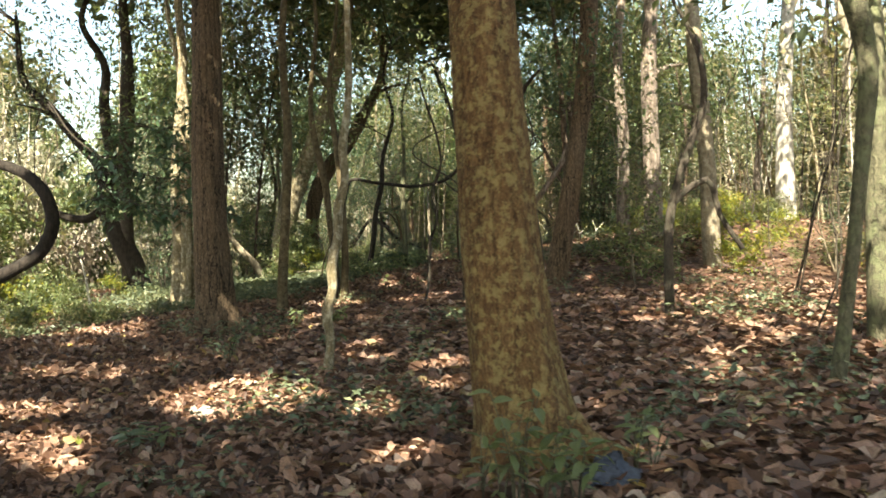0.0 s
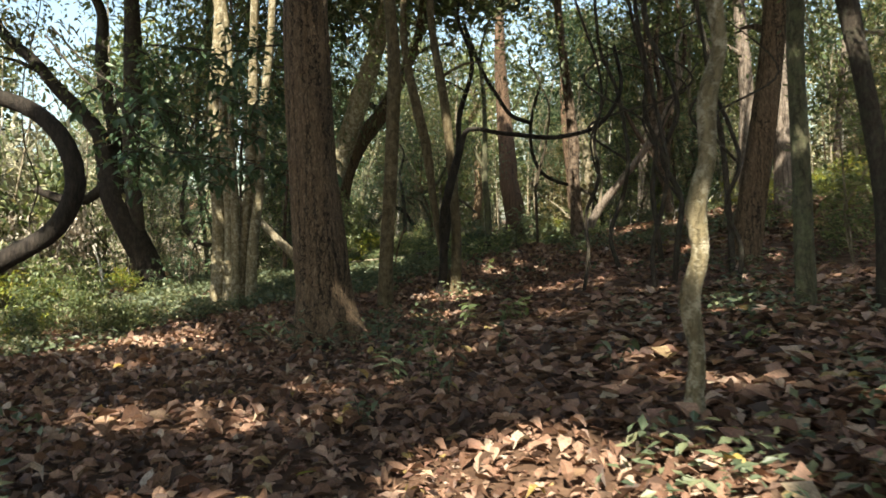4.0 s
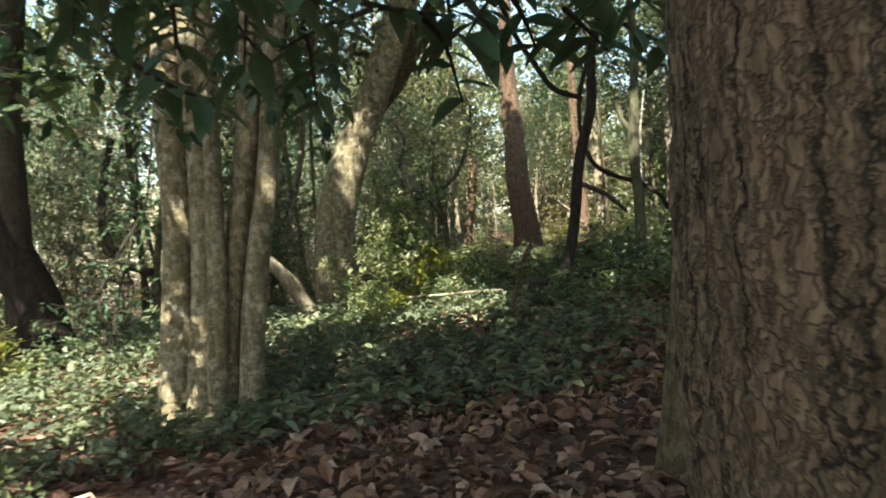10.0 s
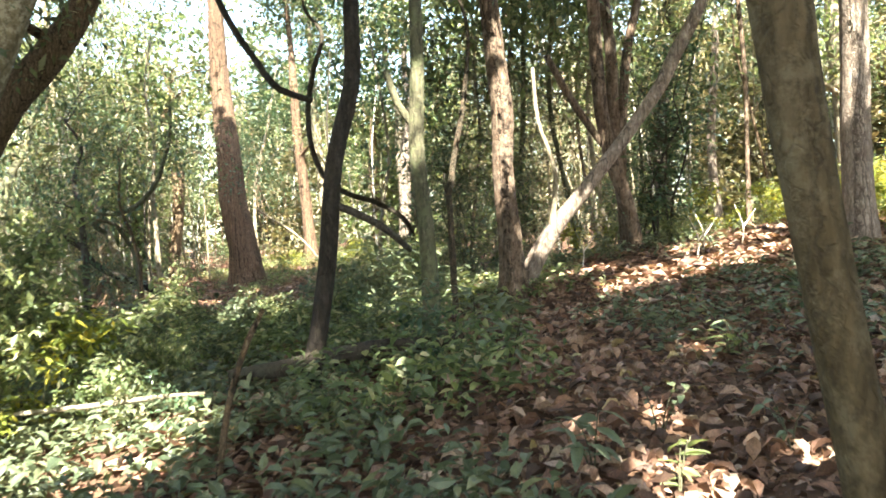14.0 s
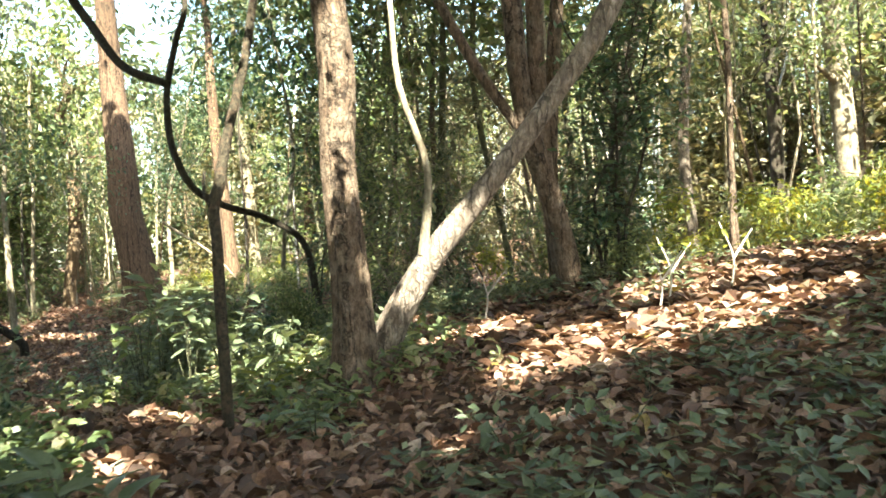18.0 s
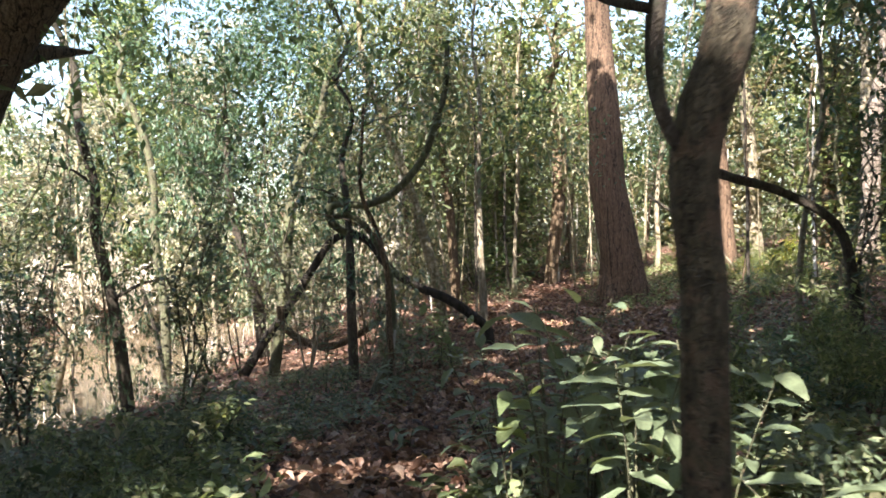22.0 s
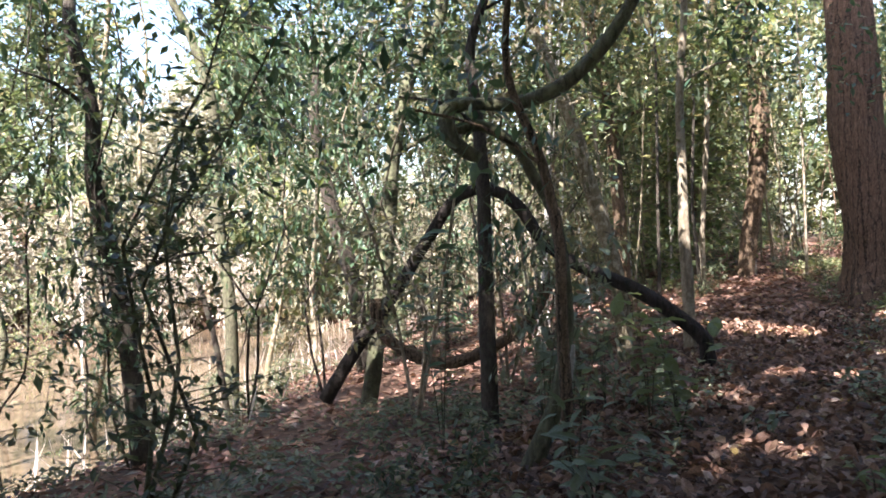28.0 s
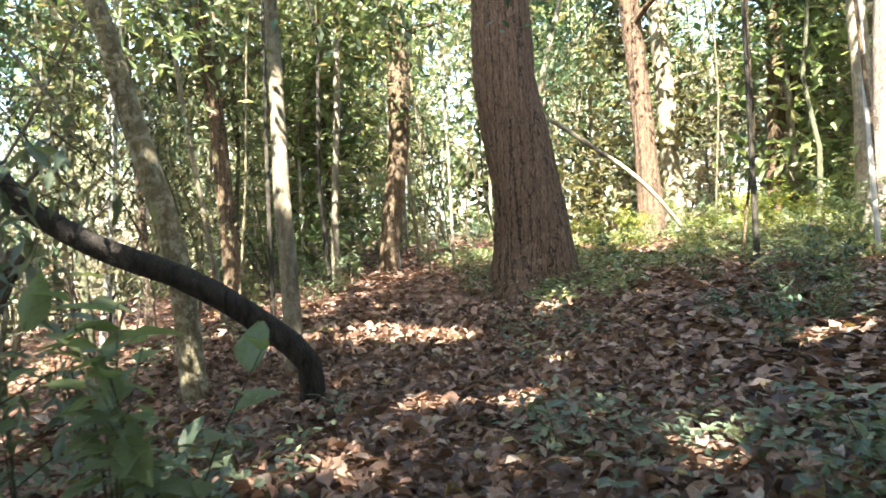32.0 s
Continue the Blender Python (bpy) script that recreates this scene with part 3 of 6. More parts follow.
tree("mottled", [(-1.37, 9.49, -0.36, 0.085), (-1.36, 9.5, -0.1, 0.062), (-1.33, 9.51, 0.2, 0.05), (-1.36, 9.52, 0.55, 0.062), (-1.29, 9.52, 0.8, 0.052), (-1.3, 9.53, 1.1, 0.06), (-1.23, 9.53, 1.37, 0.05), (-1.21, 9.55, 1.75, 0.056), (-1.13, 9.55, 2.05, 0.043), (-1.15, 9.57, 2.45, 0.052), (-1.09, 9.57, 2.85, 0.044)], "thin pale sapling trunk with lichen and a wavy stem", top=6, sides=18, step=0.06, ridges=0.05)
tree("black", [(-9.55, 14.73, -0.02, 0.159), (-8.53, 14.71, 0.5, 0.138), (-7.83, 14.69, 0.82, 0.123), (-7.2, 14.67, 1.19, 0.117), (-6.97, 14.68, 1.69, 0.117), (-7.06, 14.69, 2.15, 0.112), (-7.4, 14.72, 2.55, 0.102), (-7.85, 14.74, 2.75, 0.096), (-8.55, 14.77, 2.85, 0.090)], "thick dark woody liana arching over the ground", name="liana", category="liana", part="stem")
crook_ = tree("black", [(-9.04, 24.46, -0.31, 0.367), (-9.2, 24.48, 0.39, 0.323), (-9.52, 24.51, 1.11, 0.323), (-9.88, 24.54, 1.99, 0.332), (-10.08, 24.56, 2.96, 0.236), (-10.21, 24.58, 3.49, 0.188), (-10.63, 24.61, 4.03, 0.166), (-11.13, 24.64, 4.58, 0.157), (-11.63, 24.67, 5.21, 0.14)], "thick black liana twisting up among the trunks", top=8, crown=1, tiers=2, low=4.5)
ivy1_ = tree("dark", [(-9.38, 24.42, -0.01, 0.212), (-9.39, 24.44, 1.05, 0.193), (-9.46, 24.47, 2.79, 0.193), (-9.32, 24.5, 5.19, 0.212)], "crooked dark-barked forest tree", top=10, crown=1, tiers=3, low=4)
c1_ = tree("mottled", [(-6.6, 20.1, -0.48, 0.159), (-6.54, 20.1, 0.4, 0.14), (-6.49, 20.12, 1.31, 0.132), (-6.5, 20.13, 2.06, 0.148), (-6.5, 20.15, 2.82, 0.144)], "forest tree with smooth mottled buff bark", top=11, crown=1, tiers=6, low=2.6)
tree("pale", [(-5.54, 25.73, 0.11, 0.132), (-5.97, 25.81, 0.5, 0.111), (-6.36, 25.88, 0.89, 0.099), (-6.9, 25.98, 1.5, 0.083), (-7.45, 26.08, 2.02, 0.066)], "pale broken trunk leaning behind a clump of stems", name="broken_branch", category="branch", part="stem")
tree("dark", [(-7.84, 25.1, 0.75, 0.068), (-8.28, 25.18, 0.94, 0.068), (-8.5, 25.22, 1.33, 0.061), (-8.49, 25.23, 2.01, 0.057), (-8.34, 25.23, 2.68, 0.049)], "curved dark woody liana hanging among the trunks", name="liana", category="liana", part="stem", air=True)
tree("mottled", [(-5.19, 26.97, -0.03, 0.413), (-5.24, 26.99, 0.66, 0.37), (-5.24, 27.01, 1.35, 0.344), (-4.93, 26.97, 2.46, 0.292), (-4.5, 26.92, 3.47, 0.267), (-4.02, 26.86, 4.74, 0.258)], "forest tree with smooth mottled buff bark", top=11, crown=1, tiers=3)
darkst_ = tree("black", [(-2.23, 23.83, 0.06, 0.087), (-2.1, 23.79, 0.7, 0.077), (-2, 23.75, 1.34, 0.073), (-1.91, 23.73, 2.08, 0.069), (-1.76, 23.67, 2.67, 0.069), (-1.71, 23.67, 3.47, 0.061)], "crooked dark-barked forest tree", top=7, crown=1, tiers=2)
stem875_ = tree("green", [(-1.09, 23.74, 0.45, 0.081), (-1.1, 23.74, 0.97, 0.078), (-1.11, 23.75, 1.51, 0.072), (-1.15, 23.77, 2.18, 0.07), (-1.12, 23.75, 2.85, 0.062)], "slender mossy green-barked forest tree", top=6, crown=1, tiers=2)
tree("red", [(1.68, 26.96, 0.34, 0.225), (1.68, 26.96, 0.76, 0.172), (1.67, 26.97, 1.42, 0.151), (1.63, 26.99, 2.26, 0.142), (1.66, 26.98, 3.09, 0.146), (1.62, 27, 3.65, 0.137)], "forest tree with reddish brown bark", top=12, crown=1, tiers=3, sides=80, step=0.05, ridges=0.03, flutes=0.3, roots=((-40, 0.35, 0.07), (-120, 0.3, 0.07)))
leanlog_ = tree("flaky", [(1.86, 27.15, 0.5, 0.149), (2.01, 27.07, 0.82, 0.14), (2.19, 26.97, 1.19, 0.125), (2.4, 26.86, 1.53, 0.111), (2.73, 26.69, 1.94, 0.096), (3.14, 26.47, 2.48, 0.089), (3.46, 26.3, 2.94, 0.089), (3.74, 26.15, 3.36, 0.096), (3.93, 26.05, 3.78, 0.096)], "long pale leaning tree trunk lit by the sun", top=6)
m1_ = tree("red", [(4.65, 27.93, 1.38, 0.142), (4.53, 27.99, 1.85, 0.118), (4.35, 28.09, 2.55, 0.118), (4.25, 28.15, 3.3, 0.111), (4.21, 28.17, 4.23, 0.111)], "forest tree with reddish brown bark", top=11, crown=1, tiers=3)
tree("pale", [(16.52, 32.93, 2.24, 0.275), (16.43, 32.99, 4.41, 0.248), (16.29, 33.07, 6.77, 0.222)], "slender tree with pale buff bark", top=12, crown=1, tiers=3)
tree("pale", [(20.45, 35.37, 2.36, 0.269), (20.53, 35.33, 4.66, 0.237), (20.55, 35.33, 7.82, 0.214)], "slender tree with pale buff bark", top=12, crown=1, tiers=3)
tree("pale", [(22.12, 39.02, 3.1, 0.223), (22.2, 38.98, 5.32, 0.204), (22.14, 39.02, 9.05, 0.186)], "slender tree with pale buff bark", top=13, crown=1, tiers=3)
tree("flaky", [(5.37, 24.37, 1.2, 0.232), (5.35, 24.38, 1.66, 0.196), (5.36, 24.38, 2.59, 0.181), (5.39, 24.37, 3.62, 0.175)], "forest tree with flaky grey-brown bark", top=12, crown=1, tiers=3)
tree("brown", [(-4.98, 32.1, -0.73, 0.284), (-5.07, 32.1, 0.41, 0.251), (-5.1, 32.11, 1.55, 0.251), (-5.01, 32.12, 2.57, 0.284), (-4.71, 32.15, 3.4, 0.299), (-4.28, 32.2, 4.1, 0.287), (-3.84, 32.24, 4.63, 0.269)], "tall forest tree with rough brown bark", top=9, crown=1, tiers=4)
fork_ = tree("knotty", [(0.48, 26.36, 1.34, 0.038), (0.47, 26.36, 1.54, 0.038), (0.47, 26.36, 1.72, 0.037), (0.46, 26.37, 1.9, 0.04), (0.48, 26.37, 2.01, 0.042), (0.51, 26.37, 2.09, 0.041), (0.53, 26.38, 2.19, 0.039)], "crooked forest tree with dark blotched knotty bark", top=5)
tree("dark", [(4.94, 37.07, 0.52, 0.086), (4.86, 37.06, 0.88, 0.076), (4.63, 37.05, 1.86, 0.066), (3.76, 36.98, 2.41, 0.062), (3.02, 36.92, 2.64, 0.066), (2.46, 36.88, 2.98, 0.069), (2.15, 36.85, 3.6, 0.066), (2.05, 36.85, 4.66, 0.062), (2.28, 36.88, 5.8, 0.062)], "dark woody liana hanging in a wide curve", name="liana", category="liana", part="stem", top=8)
tree("redbark", [(3.07, 48.72, -0.23, 0.681), (3.05, 48.73, 0.68, 0.6), (2.91, 48.76, 1.86, 0.536), (2.7, 48.81, 3.24, 0.5), (2.66, 48.83, 4.6, 0.454)], "massive forest tree with deeply furrowed reddish bark", top=14, crown=1, sides=110, step=0.06, ridges=0.03, flutes=0.3, roots=((-50, 0.5, 0.16), (-110, 0.4, 0.15), (-170, 0.5, 0.15)))
archway_ = tree("black", [(-0.54, 42.72, -0.54, 0.109), (-0.54, 42.72, -0.19, 0.102), (-0.85, 42.7, 0.12, 0.099), (-1.41, 42.66, 0.51, 0.099), (-2.17, 42.6, 0.86, 0.093), (-2.66, 42.57, 1.2, 0.086), (-3.03, 42.54, 1.73, 0.086), (-3.4, 42.51, 1.96, 0.083), (-3.79, 42.48, 1.88, 0.083), (-4.26, 42.44, 1.29, 0.083), (-4.73, 42.4, 0.57, 0.086), (-5.4, 42.33, -0.36, 0.093), (-5.82, 42.29, -1.02, 0.102)], "dark woody liana arching to the ground like a gateway", name="liana", category="liana", part="stem")
mainvine_ = tree("green", [(-2.27, 38.27, -0.69, 0.093), (-2.03, 38.29, -0.16, 0.069), (-1.93, 38.3, 0.35, 0.058), (-1.93, 38.31, 0.76, 0.055), (-1.97, 38.31, 1.14, 0.053), (-2.02, 38.31, 1.46, 0.05), (-2.18, 38.3, 1.77, 0.046), (-2.38, 38.28, 2.09, 0.045), (-2.65, 38.26, 2.24, 0.053), (-2.89, 38.24, 2.21, 0.055), (-2.88, 38.25, 2.55, 0.055)], "thick twisted brown liana rising from the leaf litter", name="liana", category="liana", part="stem")
shore_ = tree("dark", [(-7.42, 40.22, -0.85, 0.142), (-7.55, 40.19, -0.16, 0.118), (-7.74, 40.16, 1.08, 0.105), (-7.94, 40.11, 2.14, 0.099), (-7.94, 40.12, 2.95, 0.087), (-8.18, 40.07, 3.94, 0.081)], "slender dark-barked forest tree", top=8, crown=1, tiers=7, low=1.6)
tree("green", [(-8.83, 45.01, -2.27, 0.135), (-8.81, 45.03, -0.05, 0.116), (-9.01, 45, 1.98, 0.106), (-9.08, 45, 3.91, 0.096), (-9.51, 44.9, 5.36, 0.087)], "slender mossy green-barked forest tree", top=7, crown=1, tiers=4)
tree("dark", [(-8.38, 44.1, -1.13, 0.058), (-8.64, 44.04, -0.14, 0.049), (-8.89, 43.99, 0.76, 0.045)], "crooked dark-barked forest tree")
bank_tree_ = tree("green", [(-5.37, 42.81, -0.16, 0.129), (-5.04, 42.9, 1.12, 0.114), (-4.87, 42.95, 2.86, 0.114), (-4.58, 43.04, 3.91, 0.106), (-4.23, 43.13, 4.51, 0.098)], "slender mossy green-barked forest tree", top=7, crown=1, tiers=4)
tree("dark", [(-6.76, 46.58, -0.51, 0.155), (-6.98, 46.53, 0.63, 0.155), (-7.26, 46.47, 1.67, 0.145), (-7.53, 46.41, 3.02, 0.134)], "crooked dark-barked forest tree", top=5, tiers=2)
tree("mottled", [(-1.61, 43.99, -0.07, 0.123), (-1.76, 44.02, 0.74, 0.118), (-1.94, 44.06, 1.45, 0.113), (-2.13, 44.09, 2.1, 0.113), (-2.26, 44.12, 2.65, 0.102), (-2.45, 44.16, 3.24, 0.097)], "leaning tree with pale mottled bark in sunlight", top=11, crown=1, tiers=3)
tree("pale", [(-0.69, 44.05, -0.35, 0.105), (-0.7, 44.05, 0.09, 0.094), (-0.74, 44.07, 1.25, 0.083), (-0.75, 44.08, 2.35, 0.072), (-0.77, 44.09, 3.18, 0.061)], "slender tree with pale buff bark", top=8, crown=1, tiers=2)
tree("brown", [(-1.8, 50.3, 0.49, 0.154), (-1.9, 50.33, 1.37, 0.145), (-2.02, 50.37, 3.11, 0.135), (-2.27, 50.43, 5.05, 0.125)], "tall forest tree with rough brown bark", top=8, crown=1, tiers=3)
tree("brown", [(1.21, 54.89, 0.25, 0.235), (1.34, 54.88, 1.16, 0.222), (1.6, 54.85, 3.12, 0.242), (1.65, 54.86, 4.82, 0.262), (1.53, 54.9, 6.39, 0.235)], "tall forest tree with rough brown bark", top=9, crown=1, tiers=3)
tree("redbark", [(7.2, 53.64, 0.92, 0.322), (7.12, 53.67, 2.21, 0.264), (7.01, 53.71, 4.14, 0.238), (6.86, 53.75, 6.08, 0.232)], "massive forest tree with deeply furrowed reddish bark", top=13, crown=1, tiers=3)
tree("pale", [(8.7, 55.73, 0.91, 0.289), (8.67, 55.75, 1.92, 0.253), (8.61, 55.78, 3.81, 0.238), (8.44, 55.83, 6.71, 0.217)], "slender tree with pale buff bark", top=13, crown=1, tiers=3)
r1370_ = tree("brown", [(10.68, 54.41, 0.94, 0.22), (10.76, 54.42, 3.56, 0.179), (10.87, 54.43, 5.48, 0.158)], "tall forest tree with rough brown bark", top=8, crown=1, tiers=3)
tree("brown", [(13.44, 56, 1.12, 0.197), (13.46, 56.01, 3.01, 0.182), (13.32, 56.06, 5.44, 0.167)], "tall forest tree with rough brown bark", top=8, crown=1, tiers=3)
tree("pale", [(10.91, 51.33, 0.78, 0.246), (10.92, 51.35, 3.06, 0.211), (10.83, 51.39, 5.41, 0.187)], "slender tree with pale buff bark", top=11, crown=1, tiers=3)
tree("flaky", [(10.11, 49.93, -0.14, 0.32), (10.18, 49.93, 1.14, 0.277), (10.32, 49.93, 2.84, 0.256), (10.45, 49.93, 4.97, 0.245)], "forest tree with flaky grey-brown bark", top=11, crown=1)
tree("pale", [(4.22, 51.4, 3.04, 0.050), (4.9, 51.29, 2.54, 0.050), (5.64, 51.17, 2.01, 0.046), (6.22, 51.07, 1.42, 0.041), (6.78, 50.97, 0.65, 0.038)], "bleached grey broken branch leaning against a trunk", name="broken_branch", category="branch", part="stem", air=True)
tree("dark", [(1.39, 12, 0.26, 0.116), (1.37, 12.03, 1.12, 0.092), (1.25, 12.06, 2.04, 0.086), (1.11, 12.08, 2.84, 0.092), (1.02, 12.1, 3.46, 0.116)], "crooked dark-barked forest tree", top=6, crown=1, tiers=2)
tree("green", [(0.95, 12.73, 0.68, 0.106), (0.95, 12.76, 1.67, 0.092), (0.93, 12.79, 2.66, 0.086), (0.92, 12.81, 3.66, 0.079)], "slender mossy green-barked forest tree", top=6)
tree("white", [(11.3, 27.02, 1.58, 0.334), (11.29, 27.11, 5.26, 0.251), (11.5, 27.21, 8.79, 0.214)], "leaning tree with whitish bark in sunlight", top=14, crown=1, tiers=4)
tree("flaky", [(6.17, 24, 1.14, 0.297), (6.14, 24.05, 3.09, 0.248), (6.1, 24.14, 6.4, 0.223)], "forest tree with flaky grey-brown bark", top=13, crown=1, tiers=3)
tree("pale", [(6.24, 18.99, 0.93, 0.222), (6.1, 19.06, 3.39, 0.183), (5.9, 19.12, 5.62, 0.177)], "slender tree with pale buff bark", top=11, crown=1, tiers=3)
tree("brown", [(2.37, 17.68, 0.4, 0.256), (2.63, 17.71, 1.49, 0.219), (2.93, 17.75, 3.31, 0.195), (3.23, 17.83, 6.35, 0.189)], "tall forest tree with rough brown bark", top=10, crown=1, tiers=3)
v1185_ = tree("dark", [(3.26, 11.88, 0.65, 0.074), (3.33, 11.91, 1.79, 0.061), (3.59, 11.93, 2.61, 0.057), (3.81, 11.95, 3.26, 0.049), (3.66, 11.98, 4.24, 0.041)], "crooked dark-barked forest tree", top=5)
tree("green", [(3.44, 7.18, 0.46, 0.069), (3.62, 7.2, 1.45, 0.059), (3.7, 7.22, 2.19, 0.069), (3.75, 7.24, 2.84, 0.084), (3.63, 7.25, 3.43, 0.099), (3.49, 7.26, 3.73, 0.099)], "slender mossy green-barked forest tree", top=6, crown=1)
tree("green", [(4.8, 8.99, 1, 0.142), (4.77, 9.03, 2.36, 0.136), (4.75, 9.06, 3.54, 0.124)], "slender mossy green-barked forest tree", top=8, crown=1, tiers=3)
hollow_ = tree("olive", [(-2.25, 18.32, -0.3, 0.115), (-2.22, 18.32, 0.3, 0.09), (-2.2, 18.33, 0.9, 0.083), (-2.24, 18.34, 2.05, 0.08), (-2.3, 18.35, 2.9, 0.076)], "slender tree with pale buff bark", top=8, crown=1, tiers=3)
tree("olive", [(-3.40, 17.2, -0.3, 0.135), (-3.37, 17.13, 0.25, 0.108), (-3.32, 17.06, 0.87, 0.102), (-3.25, 16.95, 1.63, 0.1), (-3.19, 16.86, 2.4, 0.098), (-3.13, 16.77, 3.2, 0.092)], "straight slender tree with mottled buff bark", top=9, crown=1, sides=28, step=0.1, ridges=0.01)
tree("black", [(-2.52, 18.42, -0.2, 0.082), (-2.44, 18.38, 0.2, 0.070), (-2.42, 18.28, 0.65, 0.067), (-2.42, 18.18, 1.1, 0.067), (-2.33, 18.02, 1.55, 0.069), (-2.21, 17.92, 1.97, 0.066), (-2.1, 17.87, 2.3, 0.052), (-2.03, 17.86, 2.52, 0.041), (-1.41, 17.9, 2.49, 0.037), (-0.48, 18.0, 2.42, 0.037), (0.18, 17.9, 2.6, 0.034), (0.5, 17.8, 3.13, 0.033), (0.4, 17.76, 3.83, 0.028)], "thick black liana leaning and bending over between the trunks", name="liana", category="liana", part="stem", sides=16, step=0.08)
tree("olive", [(-2.34, 18.52, -0.26, 0.074), (-2.4, 18.55, 0.28, 0.064), (-2.46, 18.59, 0.81, 0.064), (-2.53, 18.62, 1.27, 0.061), (-2.58, 18.65, 1.75, 0.066), (-2.61, 18.67, 2.15, 0.079)], "forest tree with smooth mottled buff bark", top=8, crown=1)
log_ = tree("dark", [(-2.8, 23.99, 0.58, 0.055), (-2.36, 23.76, 0.52, 0.075), (-1.96, 23.55, 0.46, 0.08), (-1.53, 23.32, 0.4, 0.075), (-1.14, 23.12, 0.34, 0.055)], "dark fallen log lying among low plants", name="fallen_log", category="log", part="stem", lie=True)
log_.location.z += 0.22
dead_branch_ = tree("pale", [(-4.34, 24.11, 0.76, 0.019), (-3.86, 23.87, 0.67, 0.021), (-3.31, 23.6, 0.53, 0.019), (-3.09, 23.49, 0.45, 0.017)], "thin pale fallen branch lying on the undergrowth", name="fallen_branch", category="branch", part="stem", lie=True)
dead_branch_.location.z += 0.28
tree("brown", [(-3.33, 22.01, 0.26, 0.022), (-3.21, 21.95, 0.58, 0.019), (-3.11, 21.9, 0.88, 0.018), (-3.03, 21.86, 1.04, 0.014)], "thin brown dead stick standing askew in the litter", name="dead_stick", category="branch", part="stem")
tree("white", [(-8.06, 18.86, -0.35, 0.035), (-8.19, 18.87, 0.11, 0.029), (-8.28, 18.89, 0.64, 0.023), (-8.36, 18.89, 0.91, 0.015)], "thin bleached dead stick standing in sunlight", name="dead_stick", category="branch", part="stem")
tree("pale", [(-2, 12.68, 0.09, 0.014), (-1.57, 12.65, 0, 0.039), (-1.11, 12.62, -0.06, 0.043), (-0.58, 12.58, -0.18, 0.047)], "grey fallen log lying on dry leaves", name="fallen_log", category="log", part="stem", lie=True)
tree("brown", [(-1.89, 37.94, -0.28, 0.057), (-1.91, 37.95, 0.02, 0.052), (-1.93, 37.96, 0.47, 0.05), (-1.93, 37.96, 0.81, 0.048), (-1.93, 37.96, 1.15, 0.048), (-1.99, 37.98, 1.5, 0.045), (-2.06, 37.99, 1.84, 0.043)], "brown twisted liana rising beside a darker one", name="liana", category="liana", part="stem", top=4, tiers=2, low=2.5)
mossy_ = tree("dark", [(-2.97, 40.18, -0.32, 0.107), (-3, 40.19, 0.27, 0.094), (-3.01, 40.21, 1.02, 0.083), (-3.01, 40.22, 1.76, 0.078), (-3.05, 40.23, 2.51, 0.073)], "slender dark-barked forest tree", top=5, crown=1, tiers=3, low=3)
tree("white", [(-1.93, 38.05, -0.19, 0.026), (-1.91, 38.05, -0.01, 0.026), (-1.87, 38.05, 0.18, 0.023), (-1.85, 38.05, 0.36, 0.016)], "short pale broken stick standing upright in leaf litter", name="dead_stick", category="branch", part="stem")
tree("dark", [(-0.34, 37.87, 9.09, 0.083), (0.06, 37.65, 7.79, 0.083), (0.39, 37.47, 6.92, 0.083), (0.86, 37.22, 6.04, 0.083), (1.34, 36.96, 5.27, 0.083), (2.07, 36.57, 4.9, 0.076)], "dark thin liana hanging between the trunks", name="liana", category="liana", part="stem", air=True)
tree("black", [(-9.87, 24.44, 2.34, 0.147), (-10.18, 24.45, 2.17, 0.134), (-10.58, 24.47, 1.93, 0.126), (-11.18, 24.49, 2, 0.113), (-11.7, 24.52, 2.23, 0.1)], of=crook_, air=True, part="limb")
tree("dark", [(-9.73, 25.05, 1.16, 0.151), (-10, 25.1, 3.38, 0.161), (-10.27, 25.14, 5.4, 0.161)], of=ivy1_, air=True, part="limb", top=9)
tree("mottled", [(-6.38, 19.96, -0.46, 0.115), (-6.31, 19.96, 0.4, 0.108), (-6.27, 19.97, 0.92, 0.108), (-6.29, 19.99, 2.04, 0.1), (-6.33, 20.02, 2.78, 0.093)], of=c1_, part="trunk", top=9)
tree("mottled", [(-6.22, 19.88, -0.46, 0.088), (-6.17, 19.89, 0.55, 0.081), (-6.15, 19.91, 1.66, 0.074), (-6.17, 19.93, 2.54, 0.063)], of=c1_, part="trunk", top=8)
tree("mottled", [(-6.11, 20.01, -0.5, 0.087), (-6.08, 20.02, 0.34, 0.085), (-6, 20.02, 1.09, 0.098), (-5.89, 20.02, 1.85, 0.11), (-5.81, 20.02, 2.79, 0.098)], of=c1_, part="trunk", top=10)
tree("mottled", [(-5.95, 19.88, -0.45, 0.111), (-5.86, 19.89, 0.72, 0.102), (-5.72, 19.88, 1.64, 0.089), (-5.62, 19.89, 2.75, 0.085)], of=c1_, part="trunk", top=10, crown=1)
tree("dark", [(-1.94, 23.74, 1.71, 0.032), (-1.62, 23.58, 1.53, 0.032), (-1.39, 23.47, 1.3, 0.024)], of=darkst_, air=True, part="limb")
tree("green", [(-1.14, 23.77, 2.34, 0.035), (-1.27, 23.84, 2.56, 0.032), (-1.35, 23.88, 2.86, 0.03)], of=stem875_, air=True, part="limb")
tree("pale", [(2.3, 26.86, 1.51, 0.048), (2.37, 26.83, 2.23, 0.031), (2.19, 26.92, 2.96, 0.029), (2.16, 26.94, 3.68, 0.024)], of=leanlog_, air=True, part="limb")
